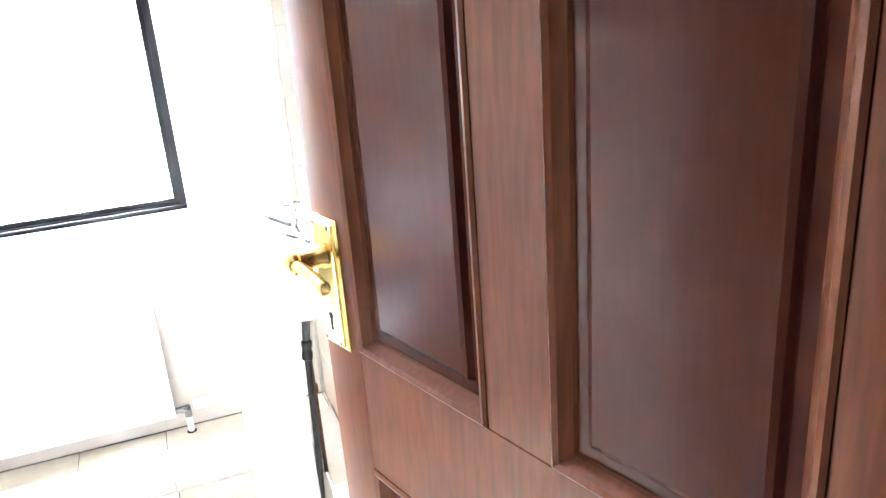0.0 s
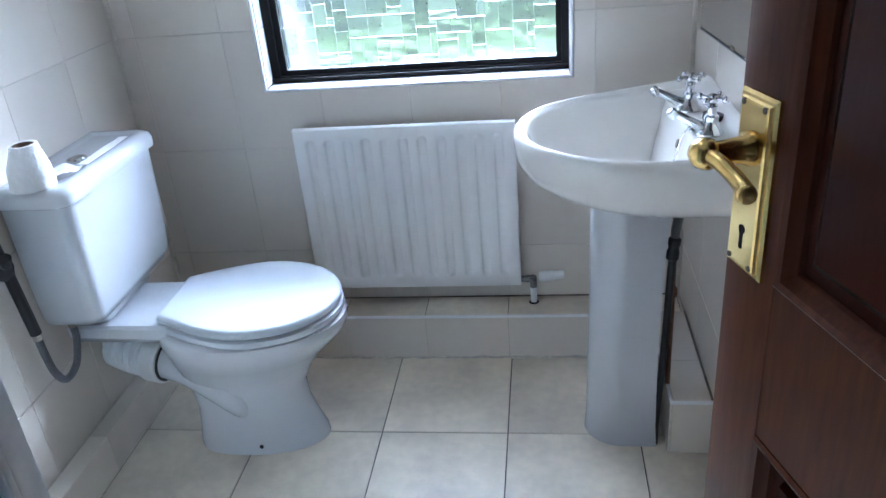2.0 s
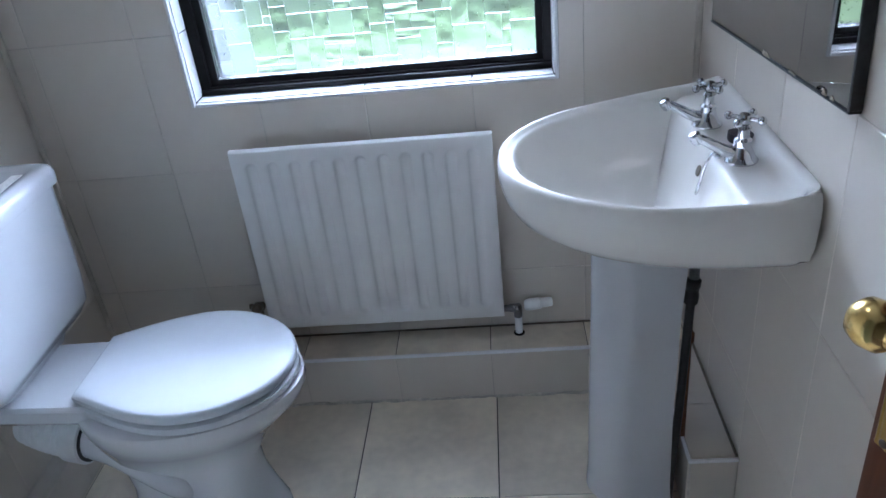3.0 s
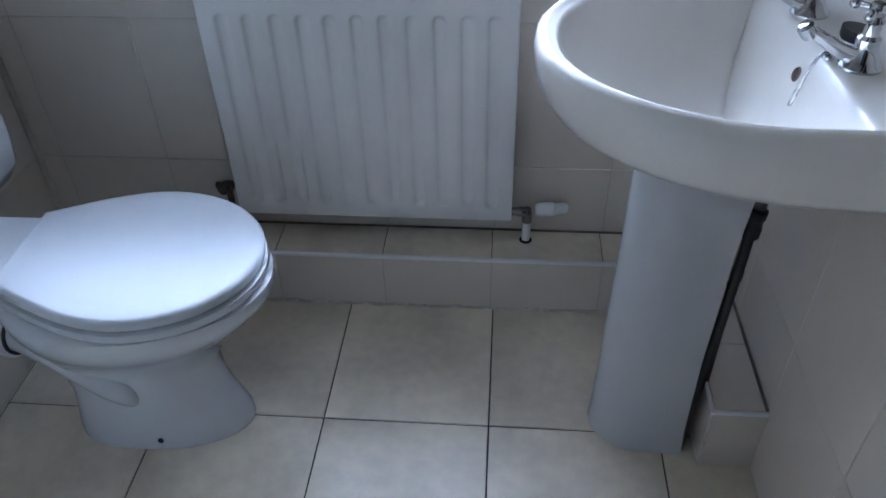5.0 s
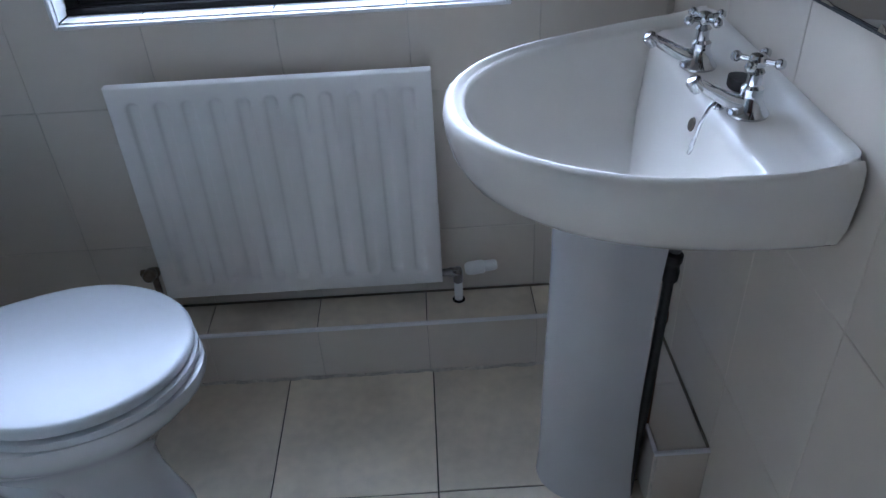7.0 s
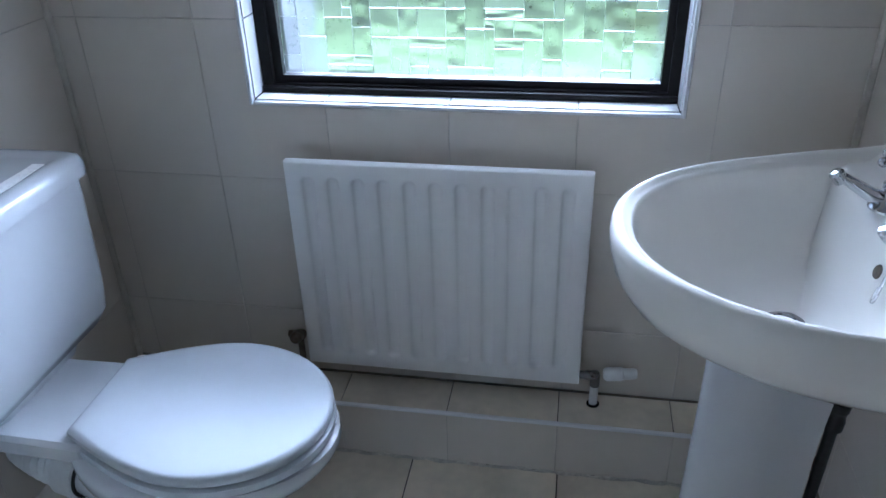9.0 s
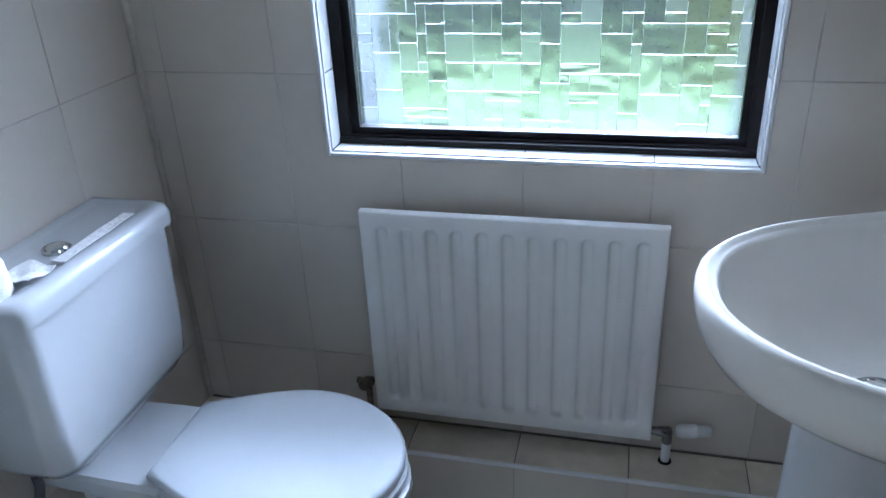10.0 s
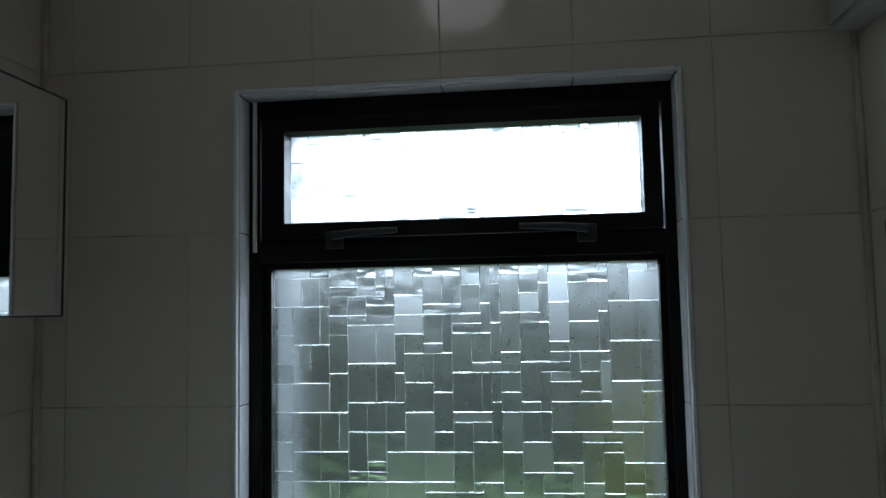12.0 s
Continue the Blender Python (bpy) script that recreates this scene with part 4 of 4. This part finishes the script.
plate = hpart("handle_plate", loft([[Vector((x, t, z)) for x, z in ((0.018 + s, 0.946 + s), (0.080 - s, 0.946 + s), (0.080 - s, 1.130 - s), (0.018 + s, 1.130 - s))] for s, t in ((0.0, 0.0), (0.0, 0.0035), (0.003, 0.006), (0.006, 0.006), (0.0075, 0.0085), (0.010, 0.0095))]), M["brass"], door, label="brass lever handle on a backplate", angle=20)
hpart("rose", lathe([(0.017, 0.0), (0.017, 0.004), (0.013, 0.010), (0.0115, 0.030), (0.0125, 0.046), (0.0, 0.048)], (0.050, 0.009, 1.078), (0, 1, 0), 22), M["brass"], plate)
hpart("lever", tube([(0.043, 0.052, 1.078), (0.056, 0.054, 1.079), (0.075, 0.052, 1.077), (0.096, 0.049, 1.070), (0.115, 0.050, 1.065), (0.124, 0.055, 1.066)], lambda t: (0.0095 - 0.002 * math.sin(math.pi * t)) * (1 if t < 0.93 else 1 - ((t - 0.93) / 0.07) ** 2 * 0.75), 16), M["brass"], plate)
hpart("knuckle", lathe([(0.0, -0.016), (0.008, -0.0145), (0.0135, -0.009), (0.0155, 0.0), (0.0135, 0.009), (0.008, 0.0145), (0.0, 0.016)], (0.047, 0.054, 1.078), (1, 0, 0), 20), M["brass"], plate)
kb = lathe([(0.0, 0.0), (0.0048, 0.0), (0.0048, 0.0006), (0.0, 0.0006)], (0.049, 0.0096, 0.993), (0, 1, 0), 18)
box(0.0468, 0.0512, 0.0096, 0.0102, 0.972, 0.992, bm=kb)
hpart("keyhole", kb, M["keyhole"], plate, smooth=False)
for sxx, szz in ((0.031, 0.957), (0.067, 0.957), (0.031, 1.119), (0.067, 1.119)):
    hpart("screw", lathe([(0.0, 0.0), (0.0036, 0.0), (0.0030, 0.0009), (0.0, 0.0011)], (sxx, 0.0094, szz), (0, 1, 0), 12), M["oldbrass"], plate)
for hz in (0.25, 1.75):
    dpart("hinge", lathe([(0.006, 0.0), (0.006, 0.09), (0.0, 0.092)], (DW + 0.006, 0.002, hz), (0, 0, 1), 12), M["brass"])

# ---- outside ----
tagged(part("ground", box(-250, 250, YW + 0.34, 400, -0.75, -0.35), M["lawn"], smooth=False), "mown green lawn", "lawn", kind="structure")
tagged(part("outer_wall", plate_with_hole(XL - 0.1, 1.1, -0.35, CEIL + 0.1, -0.352, 0.440, 0.72, 1.885, YW + 0.122, YW + 0.34, xz), M["outer"], smooth=False), "grey outer leaf of the window wall", "wall", kind="structure")
tagged(part("outer_sill", box(-0.352, 0.440, YW + 0.122, YW + 0.36, 0.700, 0.745, 0.006), M["outer"]), "grey outside window sill", "sill", kind="structure")
tagged(part("patio", box(-6, 6, YW + 0.34, 4.5, -0.36, -0.30), M["paving"], smooth=False), "pale paved strip beside the house", "paving", kind="structure")

def foliage(name, cx, cy, w, d, z1, material, label, category, seed, count=900):
    r = random.Random(seed)
    t = thing(name, (cx, cy, -0.35), label, category)
    for k in range(3):
        x = cx + (k - 1) * w * 0.28
        part("trunk", tube([(x, cy, -0.36), (x + 0.05, cy, (z1 - 0.35) * 0.4), (x - 0.04, cy + 0.05, z1 * 0.75)], lambda s: 0.05 - 0.035 * s, 8), M["bark"], t)
    vs, fs = [], []
    for k in range(count):
        u = r.uniform(-1, 1)
        top = z1 * (0.82 + 0.18 * math.sin(5 * u + seed) * math.cos(9 * u)) * (1 - 0.25 * abs(u) ** 4)
        c = Vector((cx + u * w / 2, cy + r.uniform(-1, 1) * d / 2, -0.3 + (top + 0.3) * r.random() ** 0.8))
        s = r.uniform(0.05, 0.13)
        q = Euler((r.uniform(0, 6), r.uniform(0, 6), r.uniform(0, 6))).to_matrix()
        i = len(vs)
        for px, py in ((-1, 0), (-0.2, -0.55), (1, 0), (-0.2, 0.55)):
            vs.append(c + q @ Vector((px * s, py * s, 0.15 * s * (px > 0.5))))
        fs.append((i, i + 1, i + 2, i + 3))
    me = bpy.data.meshes.new("crown")
    me.from_pydata(vs, [], fs)
    me.materials.append(material)
    o = new("crown", me)
    o.parent = t
    o.matrix_parent_inverse = Matrix.Translation(-t.location)
    return t
for k in range(5):
    foliage("hedge_shrub", -5.2 + 2.3 * k, 9.2 + 0.3 * (k % 2), 2.6, 1.0, (2.5, 2.2, 2.3, 2.1, 2.5)[k], M["leaf_olive"] if k % 2 else M["leaf"], "tall green garden shrub at the end of the lawn", "shrub", 20 + k, 1700)
for k in range(4):
    foliage("low_shrub", -1.5 + 0.95 * k, 8.2 + 0.15 * (k % 2), 0.62, 0.5, (0.75, 0.95, 0.8, 1.0)[k], M["leaf_blue"], "low blue-grey garden shrub on the lawn", "shrub", 60 + k, 420)
foliage("golden_shrub", 1.25, 7.7, 1.0, 0.8, 0.9, M["leaf_yellow"], "golden-leaved garden shrub on the lawn", "shrub", 41)
fence = thing("garden_fence", (0, 10.6, -0.36), "weathered grey timber fence behind the shrubs", "fence", kind="structure")
for k in range(60):
    part("board", box(-9 + 0.3 * k, -9 + 0.3 * k + 0.285, 10.6, 10.63, -0.36, 1.55), M["fence"], fence, smooth=False)

# ---- tiles: loose pieces of walls, floor and ledges, last ----
tile_cache = {}
def tile_mesh(rects, material, key):
    k = (key, tuple(tuple(round(v, 4) for v in r) for r in rects))
    if k in tile_cache:
        return tile_cache[k]
    vs, fs = [], []
    c = 0.0012
    for a0, a1, b0, b1 in rects:
        i = len(vs)
        ch = c if len(rects) == 1 else 0.0
        for s, w in ((0, -0.0045), (0, -c), (ch, 0.0)):
            vs += [(a0 + s, b0 + s, w), (a1 - s, b0 + s, w), (a1 - s, b1 - s, w), (a0 + s, b1 - s, w)]
        for q in (0, 4):
            for j in range(4):
                fs.append((i + q + j, i + q + (j + 1) % 4, i + q + 4 + (j + 1) % 4, i + q + 4 + j))
        fs.append((i + 8, i + 9, i + 10, i + 11))
    me = bpy.data.meshes.new("tile")
    me.from_pydata(vs, [], fs)
    me.materials.append(material)
    tile_cache[k] = me
    return me

def cut(rect, hole):
    a0, a1, b0, b1 = rect
    h0, h1, g0, g1 = hole
    if a1 <= h0 or a0 >= h1 or b1 <= g0 or b0 >= g1:
        return [rect]
    out = []
    m0, m1 = max(b0, g0), min(b1, g1)
    if b0 < m0: out.append((a0, a1, b0, m0))
    if m1 < b1: out.append((a0, a1, m1, b1))
    if a0 < h0: out.append((a0, h0, m0, m1))
    if h1 < a1: out.append((h1, a1, m0, m1))
    return out

def lay(parent, material, key, us, vs, u0, u1, v0, v1, frame_of, holes=(), gap=0.0006, name="tile", rise=0.0):
    r = random.Random(len(us) * 31 + len(vs))
    for a, b in zip(us, us[1:]):
        for c, d in zip(vs, vs[1:]):
            a_, b_, c_, d_ = max(a, u0) + gap, min(b, u1) - gap, max(c, v0) + gap, min(d, v1) - gap
            if b_ - a_ < 0.006 or d_ - c_ < 0.006:
                continue
            rects = [(a_, b_, c_, d_)]
            for h in holes:
                rects = [q for rr in rects for q in cut(rr, h)]
            rects = [q for q in rects if q[1] - q[0] > 0.003 and q[3] - q[2] > 0.003]
            if not rects:
                continue
            mx = (min(q[0] for q in rects) + max(q[1] for q in rects)) / 2
            my = (min(q[2] for q in rects) + max(q[3] for q in rects)) / 2
            me = tile_mesh([(q[0] - mx, q[1] - mx, q[2] - my, q[3] - my) for q in rects], material, key)
            o = new(name, me)
            o.parent = parent
            tilt = pose(0, 0, 0, r.uniform(-0.12, 0.12), r.uniform(-0.12, 0.12), 0)
            o.matrix_basis = frame_of(mx, my, rise) @ tilt

on_window = lambda u, v, w: Matrix.Translation((u, YW - w, v)) @ pose(0, 0, 0, 90, 0, 0)
on_left = lambda u, v, w: Matrix.Translation((XL + w, u, v)) @ Matrix(((0, 0, 1, 0), (1, 0, 0, 0), (0, 1, 0, 0), (0, 0, 0, 1)))
on_right = lambda u, v, w: Matrix.Translation((XR - w, -u, v)) @ Matrix(((0, 0, -1, 0), (-1, 0, 0, 0), (0, 1, 0, 0), (0, 0, 0, 1)))
on_floor = lambda u, v, w: Matrix.Translation((u, v, w))
on_front = lambda u, v, w: Matrix.Translation((u, LEDGE_Y - w, v)) @ pose(0, 0, 0, 90, 0, 0)
tagged(part("corner_bead", box(XL + 0.0005, XL + 0.013, YW - 0.012, YW - 0.0015, LEDGE_Z + 0.001, CEIL - 0.001, 0.003), M["sealant"]), "cream sealant bead down the corner of the tiled walls", "trim", kind="structure")
tagged(part("corner_bead", box(XR - 0.012, XR - 0.0005, YW - 0.012, YW - 0.0015, LEDGE_Z + 0.006, CEIL - 0.001, 0.003), M["sealant"]), "cream sealant bead down the corner of the tiled walls", "trim", kind="structure")
rs = random.Random(11)
def ragged(a, b, radius, steps, wob):
    """A hand-run bead of filler between two points, uneven in thickness."""
    p0, p1 = Vector(a), Vector(b)
    pts = [p0.lerp(p1, k / steps) + Vector((0, rs.uniform(-wob, wob), rs.uniform(-wob, wob) * 0.4)) for k in range(steps + 1)]
    rad_ = [radius * rs.uniform(0.55, 1.35) for _ in range(steps * 2 + 2)]
    return tube(pts, lambda t: rad_[int(t * (len(rad_) - 1))], 8, steps=2)
tagged(part("floor_joint_filler", ragged((XL + 0.02, LEDGE_Y - 0.003, 0.001), (0.655, LEDGE_Y - 0.003, 0.001), 0.0042, 60, 0.0022), M["filler"]), "ragged pale filler along the foot of the pipe boxing", "trim", kind="structure")
tagged(part("ledge_back_joint", box(XL + 0.004, XR - 0.004, YW - 0.0075, YW - 0.001, LEDGE_Z + 0.0004, LEDGE_Z + 0.003, 0.001), M["mould"]), "dark mouldy joint behind the pipe boxing", "trim", kind="structure")
tagged(part("side_joint", box(XR - 0.006, XR - 0.0008, 1.905, LEDGE_Y - 0.006, 0.1556, 0.1595, 0.001), M["mould"]), "dark mouldy joint above the basin pipe boxing", "trim", kind="structure")
lay(wall_window, M["wall_tile"], "w", COLS_X, ROWS_Z, XL, XR, LEDGE_Z, CEIL, on_window, [(WX0 - 0.009, WX1 + 0.009, WZ0 - 0.009, WZ1 + 0.009)])
lay(wall_left, M["wall_tile"], "w", [2.42 - 0.2485 * i for i in range(9, -1, -1)], [0.0, 0.111] + ROWS_Z[1:], SY + 0.001, YW, 0.111, CEIL, on_left, gap=0.0004)
lay(wall_right, M["wall_tile"], "w", [-2.405 + 0.2485 * i for i in range(-1, 6)], [0.0] + ROWS_Z[1:], -YW, -1.28, 0.0, CEIL, on_right, gap=0.0004)
FX, FY_ = [0.272 + 0.3335 * i for i in range(-4, 4)], [1.966 + 0.3335 * i for i in range(-5, 1)] + [LEDGE_Y + 0.003]
lay(floor, M["floor_tile"], "f", FX, FY_, XL, 0.90, YD, LEDGE_Y, on_floor, gap=0.0015)
lay(ledge, M["floor_tile"], "f", [0.02 + 0.2455 * i for i in range(-4, 5)], [LEDGE_Y + 0.004, YW], XL, XR, LEDGE_Y, YW, lambda u, v, w: on_floor(u, v, LEDGE_Z), gap=0.001)
lay(ledge, M["wall_tile"], "w", [0.02 + 0.2455 * i for i in range(-4, 5)], [0.0, LEDGE_Z - 0.006], XL, 0.668, 0.0, LEDGE_Z, on_front, gap=0.0002)
part("nosing", box(XL, 0.668, LEDGE_Y - 0.0045, LEDGE_Y + 0.005, LEDGE_Z - 0.007, LEDGE_Z + 0.0005, 0.002), M["sill_tile"], ledge)
lay(side_box, M["wall_tile"], "w", [0.672, XR], [1.907, 2.07, LEDGE_Y], 0.67, XR, 1.90, LEDGE_Y, lambda u, v, w: on_floor(u, v, 0.155))
lay(side_box, M["wall_tile"], "w", [0.670, XR], [0.0, 0.148], 0.668, XR, 0.0, 0.15, lambda u, v, w: Matrix.Translation((u, 1.900, v)) @ pose(0, 0, 0, 90, 0, 0))
lay(side_box, M["wall_tile"], "w", [-LEDGE_Y, -2.07, -1.905], [0.0, 0.148], -LEDGE_Y, -1.90, 0.0, 0.15, lambda u, v, w: Matrix.Translation((0.6655, -u, v)) @ Matrix(((0, 0, -1, 0), (-1, 0, 0, 0), (0, 1, 0, 0), (0, 0, 0, 1))))
part("nosing", box(0.664, XR, 1.897, 1.905, 0.149, 0.1565, 0.002), M["sill_tile"], side_box)
part("nosing", box(0.664, 0.671, 1.905, LEDGE_Y, 0.149, 0.1565, 0.002), M["sill_tile"], side_box)
left_cols = [2.305 - 0.2485 * i for i in range(6, -1, -1)]
lay(left_box, M["wall_tile"], "w", [XL + 0.001, -0.730], left_cols, XL, -0.730, SY_END, LEDGE_Y - 0.003, lambda u, v, w: on_floor(u, v, 0.111), gap=0.0004)
lay(left_box, M["wall_tile"], "w", left_cols, [0.001, 0.1095], SY_END, LEDGE_Y - 0.003, 0.0, 0.1095, lambda u, v, w: Matrix.Translation((-0.729, u, v)) @ Matrix(((0, 0, 1, 0), (1, 0, 0, 0), (0, 1, 0, 0), (0, 0, 0, 1))), gap=0.0004)
